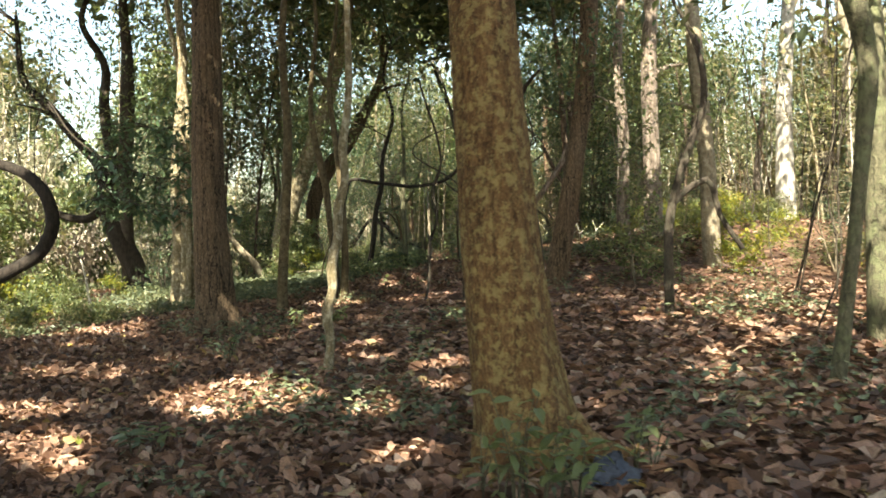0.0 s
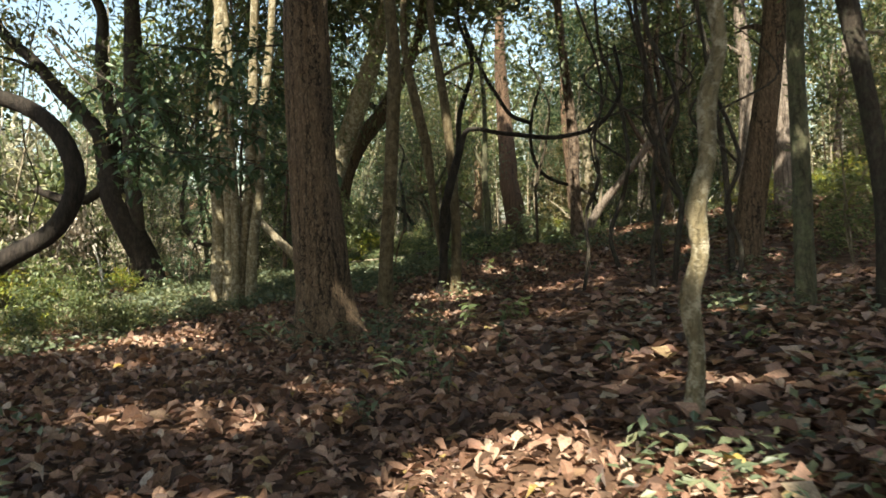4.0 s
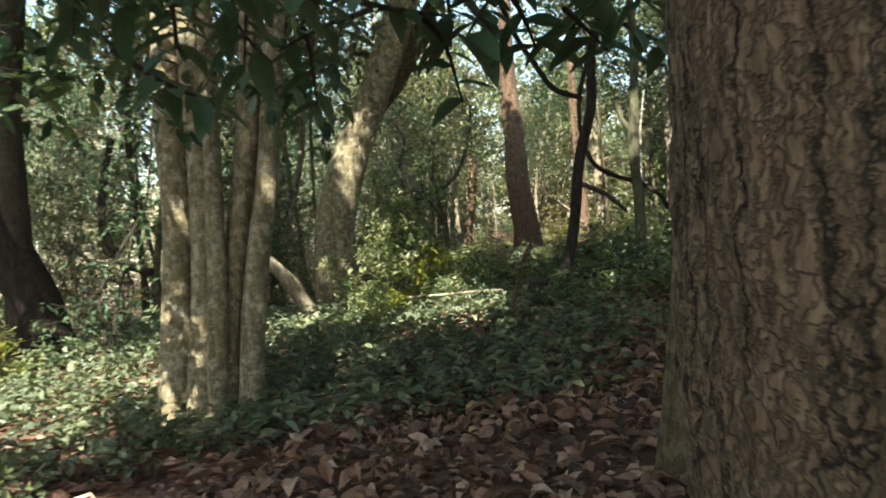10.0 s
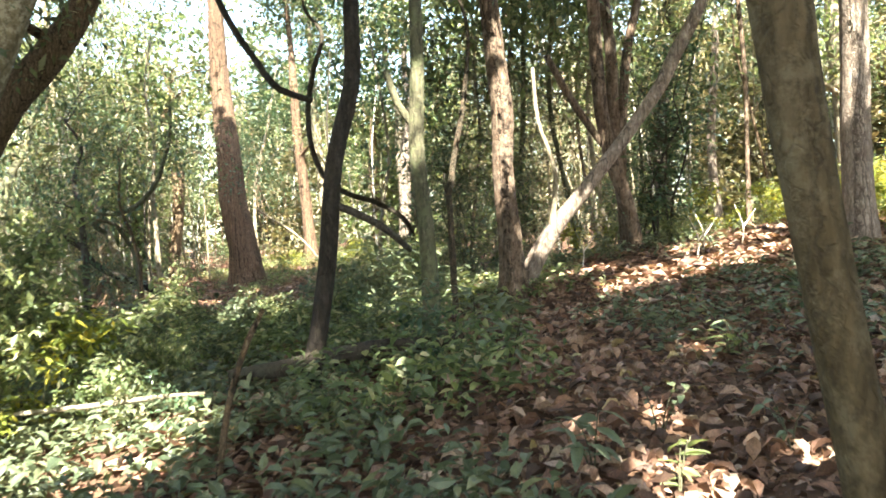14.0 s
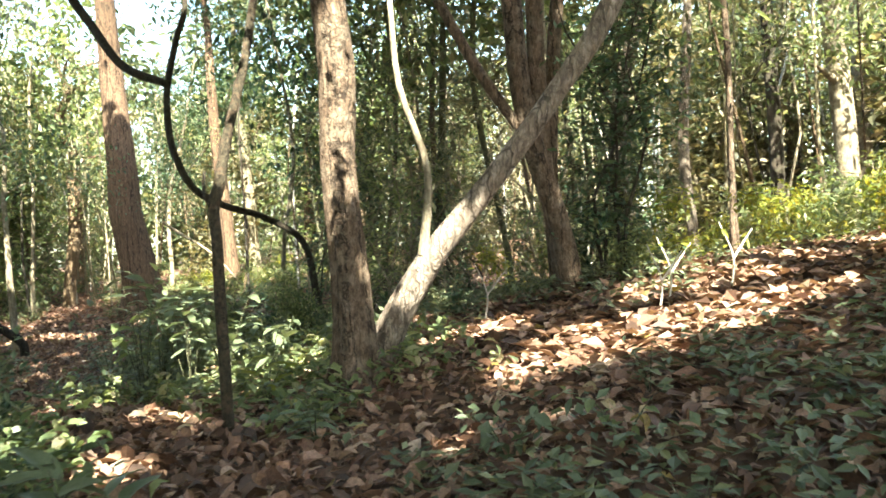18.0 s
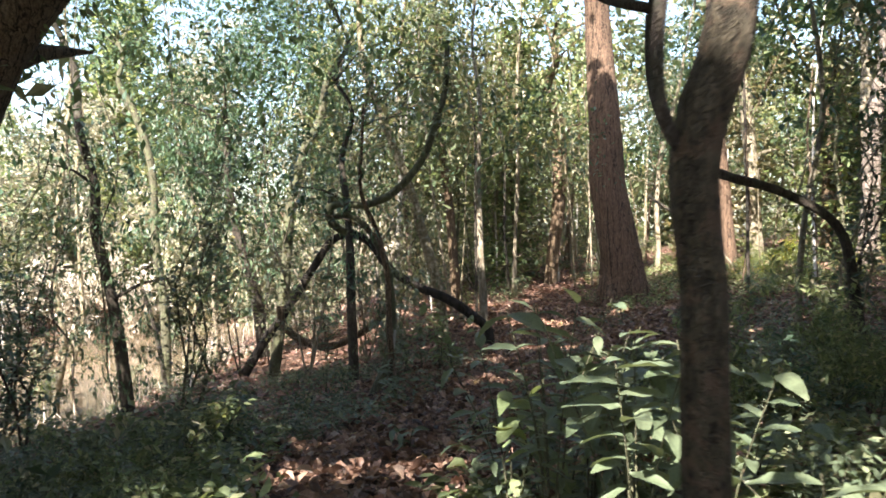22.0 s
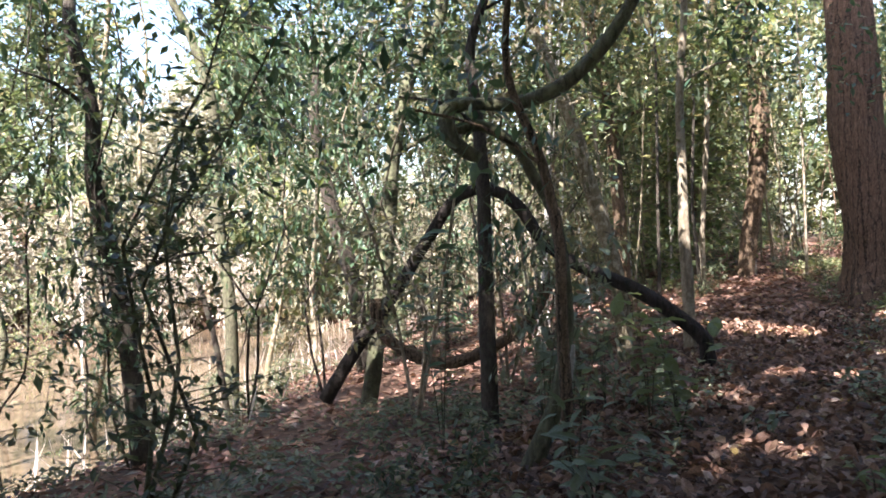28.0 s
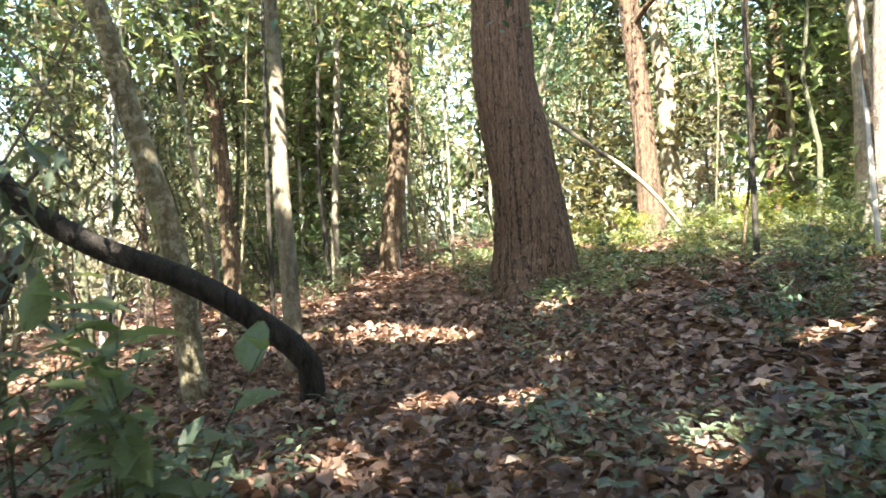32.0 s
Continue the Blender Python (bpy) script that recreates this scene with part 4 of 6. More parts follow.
tree("red", [(4.65, 28.04, 1.4, 0.106), (4.5, 28.12, 2.37, 0.094), (4.48, 28.14, 3.5, 0.094), (4.49, 28.14, 4.25, 0.094)], of=m1_, part="trunk", top=9)
tree("red", [(4.63, 28.17, 1.42, 0.089), (4.61, 28.18, 2.18, 0.082), (4.66, 28.16, 3, 0.079), (4.78, 28.1, 4.26, 0.079)], of=m1_, part="trunk", top=9)
tree("red", [(4.25, 28.15, 2.77, 0.062), (3.87, 28.35, 3.45, 0.062), (3.5, 28.55, 4.28, 0.056)], of=m1_, air=True, part="limb")
tree("dark", [(0.46, 26.37, 1.91, 0.015), (0.42, 26.36, 1.96, 0.012), (0.4, 26.36, 2.06, 0.012), (0.41, 26.36, 2.18, 0.011)], of=fork_, air=True, part="limb")
tree("brown", [(-4.82, 41.69, 0.49, 0.083), (-4.79, 41.68, 0.14, 0.08), (-4.4, 41.71, -0.23, 0.08), (-3.93, 41.75, -0.38, 0.08), (-3.34, 41.8, -0.2, 0.077), (-2.79, 41.84, 0.18, 0.074), (-2.45, 41.88, 0.79, 0.071)], of=archway_, air=True, part="limb")
tree("green", [(-2.61, 38.12, 1.93, 0.053), (-2.84, 38.07, 2.09, 0.067), (-2.88, 38.06, 2.36, 0.07), (-2.7, 38.11, 2.41, 0.055), (-2.37, 38.19, 2.39, 0.058), (-1.99, 38.29, 2.51, 0.063), (-1.61, 38.39, 2.84, 0.063), (-1.33, 38.46, 3.26, 0.058), (-1.18, 38.51, 3.69, 0.055), (-1, 38.56, 4.31, 0.048), (-0.96, 38.57, 5.08, 0.043)], of=mainvine_, air=True, part="limb")
tree("brown", [(10.81, 54.4, 2.18, 0.138), (11.06, 54.38, 3.54, 0.138), (11.51, 54.32, 5.18, 0.124)], of=r1370_, air=True, part="limb", top=6)
tree("dark", [(3.33, 11.91, 1.79, 0.057), (3.54, 11.92, 1.99, 0.053), (3.83, 11.92, 2.13, 0.049), (4.02, 11.91, 1.62, 0.041), (4.34, 11.9, 1.12, 0.037)], of=v1185_, air=True, part="limb")

# ---- the wood around ----
def clear_of(x, y, room):
    return all((o.location.x - x) ** 2 + (o.location.y - y) ** 2 > room * room for o in TREES)


LINE = np.array([(eased(PX, y), y) for y in np.arange(-6, 37, 0.5)])


def off_path(x, y):
    return float(np.sqrt(((LINE - (x, y)) ** 2).sum(1)).min())


KINDS = ("pale", "green", "dark", "mottled", "brown", "red", "white", "flaky")
far_names = {"pale": "pale grey", "green": "mossy", "dark": "dark", "mottled": "mottled buff", "brown": "brown", "red": "reddish brown", "white": "whitish", "flaky": "flaky grey"}
g = np.random.default_rng(21)
made = 0
while made < 92:
    x, y = g.uniform(-34, 40), g.uniform(-14, 86)
    if off_path(x, y) < (9 if aside(x, y) < 0 else 10) or not clear_of(x, y, 1.3):
        continue
    if aside(x, y) < -7 and y > 34 and g.uniform() < 0.93:
        continue
    if y < 0 and g.uniform() < 0.4 or in_beam(x, y, 9) or (aside(x, y) < -8 and g.uniform() < 0.6):
        continue
    if (y > 46 and aside(x, y) > 3 and g.uniform() < 0.45) or (38 < y < 60 and 0 < aside(x, y) < 9):
        continue
    k = KINDS[int(g.integers(0, len(KINDS)))]
    r = float(g.choice([0.06, 0.08, 0.11, 0.15, 0.2]))
    lean = g.normal(0, 0.05, 2)
    z = ground_at(x, y)
    tall = g.uniform(7, 14)
    pts = [(x, y, z, r * 1.25), (x + lean[0], y + lean[1], z + 0.6, r)]
    for f in (0.3, 0.6):
        pts.append((x + lean[0] * tall * f + g.normal(0, 0.12), y + lean[1] * tall * f + g.normal(0, 0.12), z + tall * f, r * (1 - 0.4 * f)))
    tree(k, pts, f"slender {far_names[k]}-barked tree standing in the wood", z + tall, 0, limbs=1, sides=9, step=0.45, tiers=int(g.integers(3, 7)), low=g.uniform(2.2, 4.5), far=True)
    made += 1
# thin poles deeper in the wood
made = 0
while made < 56:
    x, y = g.uniform(-28, 36), g.uniform(4, 80)
    if not 10 < off_path(x, y) < 30 or not clear_of(x, y, 0.8) or (aside(x, y) < -7 and y > 36) or in_beam(x, y, 6):
        continue
    k = ("pale", "pale", "white", "mottled", "green", "dark")[int(g.integers(0, 6))]
    r, z, tall = g.uniform(0.025, 0.07), ground_at(x, y), g.uniform(6, 11)
    lean = g.normal(0, 0.07, 2)
    pts = [(x, y, z, r * 1.2)] + [(x + lean[0] * tall * f + g.normal(0, 0.15), y + lean[1] * tall * f + g.normal(0, 0.15), z + tall * f, r * (1 - 0.5 * f)) for f in (0.25, 0.5, 0.75)]
    tree(k, pts, f"thin {far_names[k]} pole of a young tree", z + tall, 0, limbs=1, sides=6, step=0.6, tiers=1, low=3.5, far=True)
    made += 1
# slender stems of the deep wood, too many to count
g = np.random.default_rng(23)
for k in ("pale", "white", "mottled", "dark", "brown"):
    vs, fs, o = [], [], 0
    for _ in range(60 if k != "dark" else 25):
        x, y = g.uniform(-34, 40), g.uniform(8, 84)
        while not 11 < off_path(x, y) < 34 or (aside(x, y) < -6 and y > 33):
            x, y = g.uniform(-34, 40), g.uniform(8, 84)
        r, z, tall = g.uniform(0.02, 0.06), ground_at(x, y), g.uniform(5, 11)
        lean, bend = g.normal(0, 0.09, 2), g.normal(0, 0.25, (4, 2))
        c = np.array([(x + lean[0] * tall * f + b[0] * f, y + lean[1] * tall * f + b[1] * f, z - 0.05 + tall * f, r * (1 - 0.6 * f)) for f, b in zip((0, 0.33, 0.67, 1), bend)])
        a = np.arange(5) * 1.2566
        vs.append((c[:, None, :3] + c[:, None, 3:] * np.stack([np.cos(a), np.sin(a), 0 * a], -1)[None]).reshape(-1, 3))
        q = np.array([(i * 5 + j, i * 5 + (j + 1) % 5, i * 5 + 5 + (j + 1) % 5, i * 5 + 5 + j) for i in range(3) for j in range(5)])
        fs.append(q + o)
        o += 20
    tagged(piece("distant_stems", mesh_of("distant_stems", np.concatenate(vs), np.concatenate(fs), BARK[k])), f"thin {far_names[k]} stems standing deep in the wood", "tree stems", kind="stuff")
g = np.random.default_rng(24)
# unseen trees behind the start of the walk, added to shade its first stretch
for k in range(26):
    x, y = g.uniform(-13, 11), g.uniform(-17, -2.5)
    z = ground_at(x, y)
    tree("brown", [(x, y, z, 0.22), (x, y, z + 0.6, 0.17), (x + 0.1, y, z + 4, 0.15), (x, y + 0.1, z + 7, 0.12)], "unseen brown-barked forest tree added to cast shade", z + g.uniform(9, 13), 1, limbs=2, sides=10, step=0.5)


# trees out of view, added to carry crowns that shade all but the glades
for x, y, r in ((-8.5, 3.5, 0.2), (-7.6, -0.5, 0.2), (7.5, 1.5, 0.2), (9.0, 5.0, 0.2)):
    z = ground_at(x, y)
    tree("brown", [(x, y, z, r * 1.3), (x, y, z + 0.6, r), (x + 0.1, y, z + 4, r * 0.9), (x, y + 0.1, z + 8, r * 0.8)], "unseen brown-barked forest tree added to carry shading crowns", z + 12.5, 2, limbs=4, step=0.4)
# where the sun comes down to the forest floor: patches of light (x, y, half-width, half-depth)
PATCHES = ((-2.05, 8.5, 0.75, 0.5), (-2.5, 9.1, 0.7, 0.55), (-3.6, 7.2, 0.5, 0.4), (-4.5, 8.6, 0.7, 0.4), (-5.0, 10.8, 0.8, 0.3), (-1.1, 10.4, 0.5, 0.3), (-4.4, 10.5, 0.9, 0.25), (0.0, 9.2, 0.4, 0.3), (-0.7, 7.6, 0.3, 0.2),
           (-6.2, 15.3, 0.6, 0.5), (-7.3, 15.4, 0.9, 0.6), (-6.0, 13.4, 0.35, 0.25), (-0.4, 17.6, 0.7, 0.4), (-2.4, 13.7, 0.4, 0.3), (-2.65, 12.5, 0.4, 0.25), (-1.3, 14.3, 0.4, 0.3), (-7.5, 17.8, 1.0, 0.9), (-3.5, 14.75, 0.22, 0.25), (-2.6, 15.9, 0.4, 0.25), (-2.3, 18.0, 0.6, 0.4),
           (-1.4, 20.4, 0.35, 0.3), (-4.0, 23.5, 1.0, 0.8), (-4.6, 24.4, 1.3, 1.0), (3.1, 27.3, 0.55, 0.3), (3.15, 25.65, 0.95, 0.5), (3.7, 25.5, 0.8, 0.5), (4.3, 25.2, 0.8, 0.42), (4.9, 25.05, 0.5, 0.25), (1.35, 28.6, 0.8, 0.7), (1.4, 30.4, 0.5, 0.5), (2.55, 27.6, 0.55, 0.35), (5.6, 26.6, 1.2, 0.9), (8.0, 27.0, 2.5, 1.6),
           (-3.0, 34.2, 0.6, 0.4), (-1.8, 33.1, 0.4, 0.25), (-0.3, 46.0, 1.0, 0.5), (2.5, 32.4, 0.4, 0.4), (-0.4, 41.0, 0.5, 0.3), (-0.3, 38.5, 0.35, 0.25), (-6.1, 41.9, 0.8, 0.6), (0.5, 45.6, 0.9, 0.5), (4.2, 43.0, 0.5, 0.3), (-3.5, 47.5, 1.5, 1.0), (7.9, 52.0, 2.3, 2.0),
           (1.2, 30.0, 0.4, 0.22), (-1.6, 31.2, 0.5, 0.3), (-0.6, 31.9, 0.4, 0.3), (-1.5, 27.5, 0.6, 0.4), (-2.6, 29.0, 0.5, 0.5), (-1.2, 29.5, 0.5, 0.4), (-3.3, 27.3, 0.5, 0.4), (-0.6, 25.6, 0.5, 0.35), (2.5, 29.0, 0.5, 0.6), (2.9, 29.9, 0.5, 0.6), (-4.0, 29.4, 0.5, 0.4), (-6.4, 20.6, 0.3, 0.35), (-1.3, 31.5, 0.6, 0.35), (-0.3, 29.9, 0.6, 0.35), (-0.5, 31.0, 0.4, 0.3))
g = np.random.default_rng(78)
FLECKS = [(math.cos(a) * k, math.sin(a) * k, p) for a, k, p in zip(g.uniform(0, 6.28, 16), 6.28 / g.uniform(0.6, 2.6, 16), g.uniform(0, 6.28, 16))]


def sunlit(at):
    """Which of the places high up lie in the way of the sun's patches and flecks on the floor."""
    w_ = np.array(SUN_WAY)
    foot = at - w_ * (at[:, 2:] / w_[2])
    for _ in range(3):
        foot = at - w_ * ((at[:, 2] - terrain(foot[:, 0], foot[:, 1])) / w_[2])[:, None]
    x, y = foot[:, 0], foot[:, 1]
    out = sum(np.sin(a * x + b * y + p) for a, b, p in FLECKS) > np.where(y > 32, 4.7, np.where((x + 3.5) ** 2 + (y - 16.2) ** 2 < 1.7, 9, 3.9))
    out &= ~((x > 2.0) & (x < 5.2) & (y > 48) & (y < 54))
    for px, py, rx, ry in PATCHES:
        out |= ((x - px) / (rx + 0.12)) ** 2 + ((y - py) / (ry + 0.12)) ** 2 < 1
    return out


def shade_canopy(spot, g, n=520, wide=2.5):
    """An added crown of large leaves that casts shade, with gaps for the sun's patches, carried by the nearest tall
    tree.
    """
    k = 26
    az, r = g.uniform(0, 6.283, k), np.sqrt(g.uniform(0.02, 1.0, k)) * wide
    c = np.stack([np.cos(az) * r, np.sin(az) * r, g.normal(0, 0.5, k)], -1)
    at = clumps(g, n, c, np.array([0.5, 0.5, 0.25])) + spot
    v, f = blades(g, at, 0.46, 0.62, 0.1, 0.4)
    mid = v.reshape(-1, 4, 3).mean(1)
    keep = ~sunlit(mid)
    if keep.sum() < 30:
        return
    near = min(tall_ones, key=lambda o: (o.location.x - spot[0]) ** 2 + (o.location.y - spot[1]) ** 2)
    v = v.reshape(-1, 4, 3)[keep].reshape(-1, 3) - spot
    i = np.arange(int(keep.sum()))[:, None] * 4
    piece("crown", mesh_of("crown", v, np.concatenate([i + np.array([[0, 2, 1]]), i + np.array([[0, 3, 2]])]), LEAF_CANOPY, False), near, Vector(spot) - near.location)


tall_ones = [o for o in TREES if any(c.name.startswith("crown") for c in o.children)]
# rows of added crowns, mostly above the view, placed up-sun to dapple the floor
for y in np.arange(1, 49, 2.0):
    for u in (-7.5, -5.4, -3.4, -1.5, 0.4, 2.3, 4.2, 6.3):
        if (y > 37 and u < -2) or (u < -5 and 9 < y < 29):
            continue
        p = np.array([float(eased(PX, y)) + u + g.normal(0, 0.4), y + g.normal(0, 0.4), 0.0])
        shade_canopy(p + np.array(SUN_WAY) * (g.uniform(9.5, 12.5) / SUN_WAY.z), g, 520 if y < 33 else 400)
# unseen crowns added to shade the crooked black tree and the woody liana before it
shade = np.random.default_rng(79)
for x, y, z in ((-9.3, 24.5, 0.2), (-9.6, 24.5, 1.4), (-9.9, 24.5, 2.6), (-10.4, 24.5, 3.8), (-7.5, 14.7, 0.9), (-7.2, 14.7, 1.8), (-7.6, 14.7, 2.7)):
    shade_canopy(np.array([x, y, z]) + np.array(SUN_WAY) * shade.uniform(11.0, 13.0), shade, 300, 0.75)
# unseen crowns added up-sun to shade the massive furrowed trunk
for k in range(10):
    shade_canopy(np.array([2.9 + 0.75 * (k % 3 - 1), 48.4, 0.1 + 0.5 * k]) + np.array(SUN_WAY) * g.uniform(15.0, 17.5), g, 560, 1.7)


def sight(x, y):
    """Keeps the open floor by the path free."""
    return not (y > 36 and y < 54 and -3 < aside(x, y) < 7) and not (y < 20 and -7 < x < 4 and y > 3)


# thin lianas hanging in the wood
made = 0
while made < 46:
    x, y = g.uniform(-13, 12), g.uniform(9, 58)
    if not 6.5 < off_path(x, y) < 15 or not sight(x, y) or (y > 34 and -4 < aside(x, y) < 8):
        continue
    z, r = ground_at(x, y), g.uniform(0.008, 0.024)
    a, w_ = g.uniform(0, 6.28), g.uniform(0.2, 0.7)
    pts = [(x, y, z, r)]
    for k in range(1, 8):
        x, y = x + math.cos(a) * w_ * g.normal(0.3, 0.8), y + math.sin(a) * w_ * g.normal(0.3, 0.8)
        pts.append((x, y, z + k * g.uniform(0.75, 1.0), r * (1 - 0.06 * k)))
    tree("dark", pts, "thin dark liana winding up through the wood", name="liana", category="liana", part="stem", sides=6, step=0.25)
    made += 1


# wavy dark stems tangled on the rise beyond the first bend
g = np.random.default_rng(83)
for x, y, r, tall in ((-0.3, 16.9, 0.03, 4.5), (0.35, 15.9, 0.035, 4.6), (0.85, 16.6, 0.045, 5.0), (1.3, 15.5, 0.035, 4.4), (1.9, 17.1, 0.05, 5.2), (0.6, 18.6, 0.04, 5.0), (1.5, 19.2, 0.05, 5.5)):
    z, pts = ground_at(x, y), []
    for k in range(9):
        f = k / 8
        pts.append((x + 0.45 * math.sin(f * 4 + x) * f + g.normal(0, 0.07), y + g.normal(0, 0.1), z + tall * f, r * (1 - 0.35 * f)))
    stem = tree("dark", pts, "wavy dark liana climbing into the leaves", name="liana", category="liana", part="stem", sides=9, step=0.12)
    f = g.uniform(0.3, 0.5)
    p = pts[int(f * 8)]
    tree("dark", [(*p[:3], r * 0.6), (p[0] + g.normal(0, 0.35), p[1], p[2] + 0.5, r * 0.5), (p[0] + g.normal(0, 0.6), p[1], p[2] + 1.2, r * 0.4), (p[0] + g.normal(0, 0.6), p[1], p[2] + 2.0, r * 0.25)], of=stem, air=True, part="branch", sides=7, step=0.15)


def leaf_stems(g, n, height, spread):
    """Thin uneven stems that rise and arch outwards from one foot."""
    out = []
    for _ in range(n):
        a = g.uniform(0, 6.28)
        h, s = height * g.uniform(0.6, 1.0), spread * g.uniform(0.3, 1.0)
        line = [np.array([math.cos(a) * s * f ** 1.4, math.sin(a) * s * f ** 1.4, h * f - 0.03]) for f in (0, 0.25, 0.5, 0.75, 1)]
        for p in line[1:]:
            p[:2] += g.normal(0, 0.035 * height, 2)
        out.append(np.array(line))
    return out


def rods(starts, ends, thick):
    """Thin three-sided twigs from starts to ends."""
    d = ends - starts
    d /= np.linalg.norm(d, axis=1)[:, None] + 1e-9
    s = np.cross(d, np.array([0.3, 0.2, 1.0]))
    s /= np.linalg.norm(s, axis=1)[:, None] + 1e-9
    u = np.cross(d, s)
    ring = [(math.cos(a) * s + math.sin(a) * u) * thick for a in (0, 2.09, 4.19)]
    v = np.stack([starts + r for r in ring] + [ends + r * 0.4 for r in ring], 1).reshape(-1, 3)
    i = np.arange(len(starts))[:, None] * 6
    return v, np.concatenate([i + np.array([q]) for q in ((0, 1, 4), (0, 4, 3), (1, 2, 5), (1, 5, 4), (2, 0, 3), (2, 3, 5))])


def plant(name, seed, stems, height, spread, twigs, per, size, mat, wood="green", ratio=0.42, thick=0.012, reach=0.5, label="", category="shrub", low=0.15, bow=0.1, droop=0.3):
    """A leafy plant: stems, side twigs, and sprays of leaves along the twigs."""
    g = np.random.default_rng(seed)
    root = new(name)
    tagged(root, label, category)
    starts = []
    for line in leaf_stems(g, stems, height, spread):
        line[2] += np.append(g.normal(0, bow * height * 0.4, 2), 0)
        pts = [(*p, thick * (1 - 0.18 * i)) for i, p in enumerate(line)]
        me, _ = tube(pts, BARK[wood], 5, height / (9 if height > 2 else 5), 0.08, seed=seed)
        piece("stem", me, root)
        c = curve_through(pts, height / 40)[:, :3]
        starts.append(c[g.integers(int(len(c) * low), len(c), twigs // stems)])
    s = np.concatenate(starts)
    n = len(s)
    a = g.uniform(0, 6.283, n)
    ln = reach * g.uniform(0.35, 1.0, n) * (1.15 - 0.6 * s[:, 2] / height)
    e = s + np.stack([np.cos(a) * ln, np.sin(a) * ln, ln * g.normal(0.15, 0.35, n)], -1)
    e[:, 2] = np.maximum(e[:, 2], 0.05)
    few = slice(None, None, 1 if height < 10 else 4)
    tagged(piece("branchwork", mesh_of("branchwork", *rods(s[few], e[few], thick * 0.3), BARK[wood]), root), kind="stuff")
    k = np.repeat(np.arange(n), per)
    f = g.uniform(0.25, 1.05, len(k))[:, None]
    at = s[k] * (1 - f) + e[k] * f + g.normal(0, 1, (len(k), 3)) * size * np.array([0.7, 0.7, 0.45])
    at[:, 2] = np.maximum(at[:, 2], 0.03)
    tagged(piece("foliage", mesh_of("foliage", *blades(g, at, size, ratio, droop, 0.45), mat, False), root), kind="stuff")
    return root


def scatter(sources, spots, g, group=""):
    """Sets copies of the plants on the ground; the sources take the first spots."""
    for i, (x, y, s) in enumerate(spots):
        m = pose(x, y, ground_at(x, y) - 0.02, g.normal(0, 3), g.normal(0, 3), g.uniform(0, 360))
        src = sources[i % len(sources)]
        src.scale = (s, s, s)
        if i < len(sources):
            continue
        c = copy_thing(src, m)
        if group:
            c["group"] = group
    for src, (x, y, s) in zip(sources, spots):
        src.scale = (s, s, s)
        src.location = (x, y, ground_at(x, y) - 0.02)
        if group:
            src["group"] = group


def spots(g, n, keep, x=(-30, 34), y=(-10, 75), size=(0.75, 1.25)):
    out = []
    while len(out) < n:
        px, py = g.uniform(*x), g.uniform(*y)
        if keep(px, py):
            out.append((px, py, g.uniform(*size)))
    return out


def thicket(sources, spots, g, name, label):
    """Many plants too far off to count, as one mesh for each kind of leaf and wood."""
    for src in sources:
        for kind in ("foliage", "branchwork"):
            c = next(o for o in src.children if o.name.startswith(kind))
            co = np.empty(len(c.data.vertices) * 3, np.float32)
            c.data.vertices.foreach_get("co", co)
            co = co.reshape(-1, 3)
            ix = np.empty(len(c.data.loops), np.int32)
            c.data.loops.foreach_get("vertex_index", ix)
            ix = ix.reshape(-1, 3)
            vs, fs, o = [], [], 0
            for x, y, s in spots[sources.index(src)::len(sources)]:
                a = (x * 12.9 + y * 78.2) % 6.283
                m = np.array([[math.cos(a), -math.sin(a), 0], [math.sin(a), math.cos(a), 0], [0, 0, 1]])
                vs.append(co @ m.T * s + np.array([x, y, ground_at(x, y) - 0.02]))
                fs.append(ix + o)
                o += len(co)
            if vs:
                tagged(piece(name, mesh_of(name, np.concatenate(vs), np.concatenate(fs), c.data.materials[0], False)), label, "undergrowth", kind="stuff")


def glade(x, y):
    """The open sunlit ground round the crooked black tree by the water."""
    return x < -8.2 and 16.5 < y < 28.5


# tall leafy saplings of the understorey
SAPLING_LABEL = "slender leafy sapling of the forest understorey"
SAPLINGS = [plant("sapling", 300 + k, stems, tall, wide, twigs, 11, size, mat, wood, 0.42, thick, reach, SAPLING_LABEL, "sapling")
            for k, (stems, tall, wide, twigs, size, mat, wood, thick, reach) in enumerate((
                (2, 4.6, 1.2, 96, 0.13, LEAF_DARK, "dark", 0.028, 0.9), (3, 6.2, 1.8, 120, 0.14, LEAF_CANOPY, "green", 0.03, 1.1),
                (3, 7.6, 2.2, 135, 0.16, LEAF_LIGHT, "pale", 0.035, 1.3), (3, 9.0, 2.6, 150, 0.17, LEAF_CANOPY, "dark", 0.045, 1.5),
                (2, 5.4, 1.6, 100, 0.15, LEAF_LIGHT, "pale", 0.025, 1.1), (3, 3.2, 1.3, 90, 0.12, LEAF_DARK, "dark", 0.018, 0.8), (3, 5.0, 1.6, 90, 0.11, LEAF_TAN, "pale", 0.02, 1.0), (3, 6.0, 1.8, 110, 0.11, LEAF_OLIVE, "pale", 0.025, 1.1)))]
g = np.random.default_rng(5)
places = spots(g, 140, lambda x, y: off_path(x, y) > (6.5 if aside(x, y) < 0 else 9.5) + g.uniform(0, 9) and sight(x, y) and not in_beam(x, y, 6) and not (aside(x, y) < -7 and 38 < y < 66 and g.uniform() < 0.95) and not (aside(x, y) < -8 and y < 40 and g.uniform() < 0.65) and not (aside(x, y) > 3 and y > 44 and g.uniform() < 0.65), (-32, 34), (-6, 80))
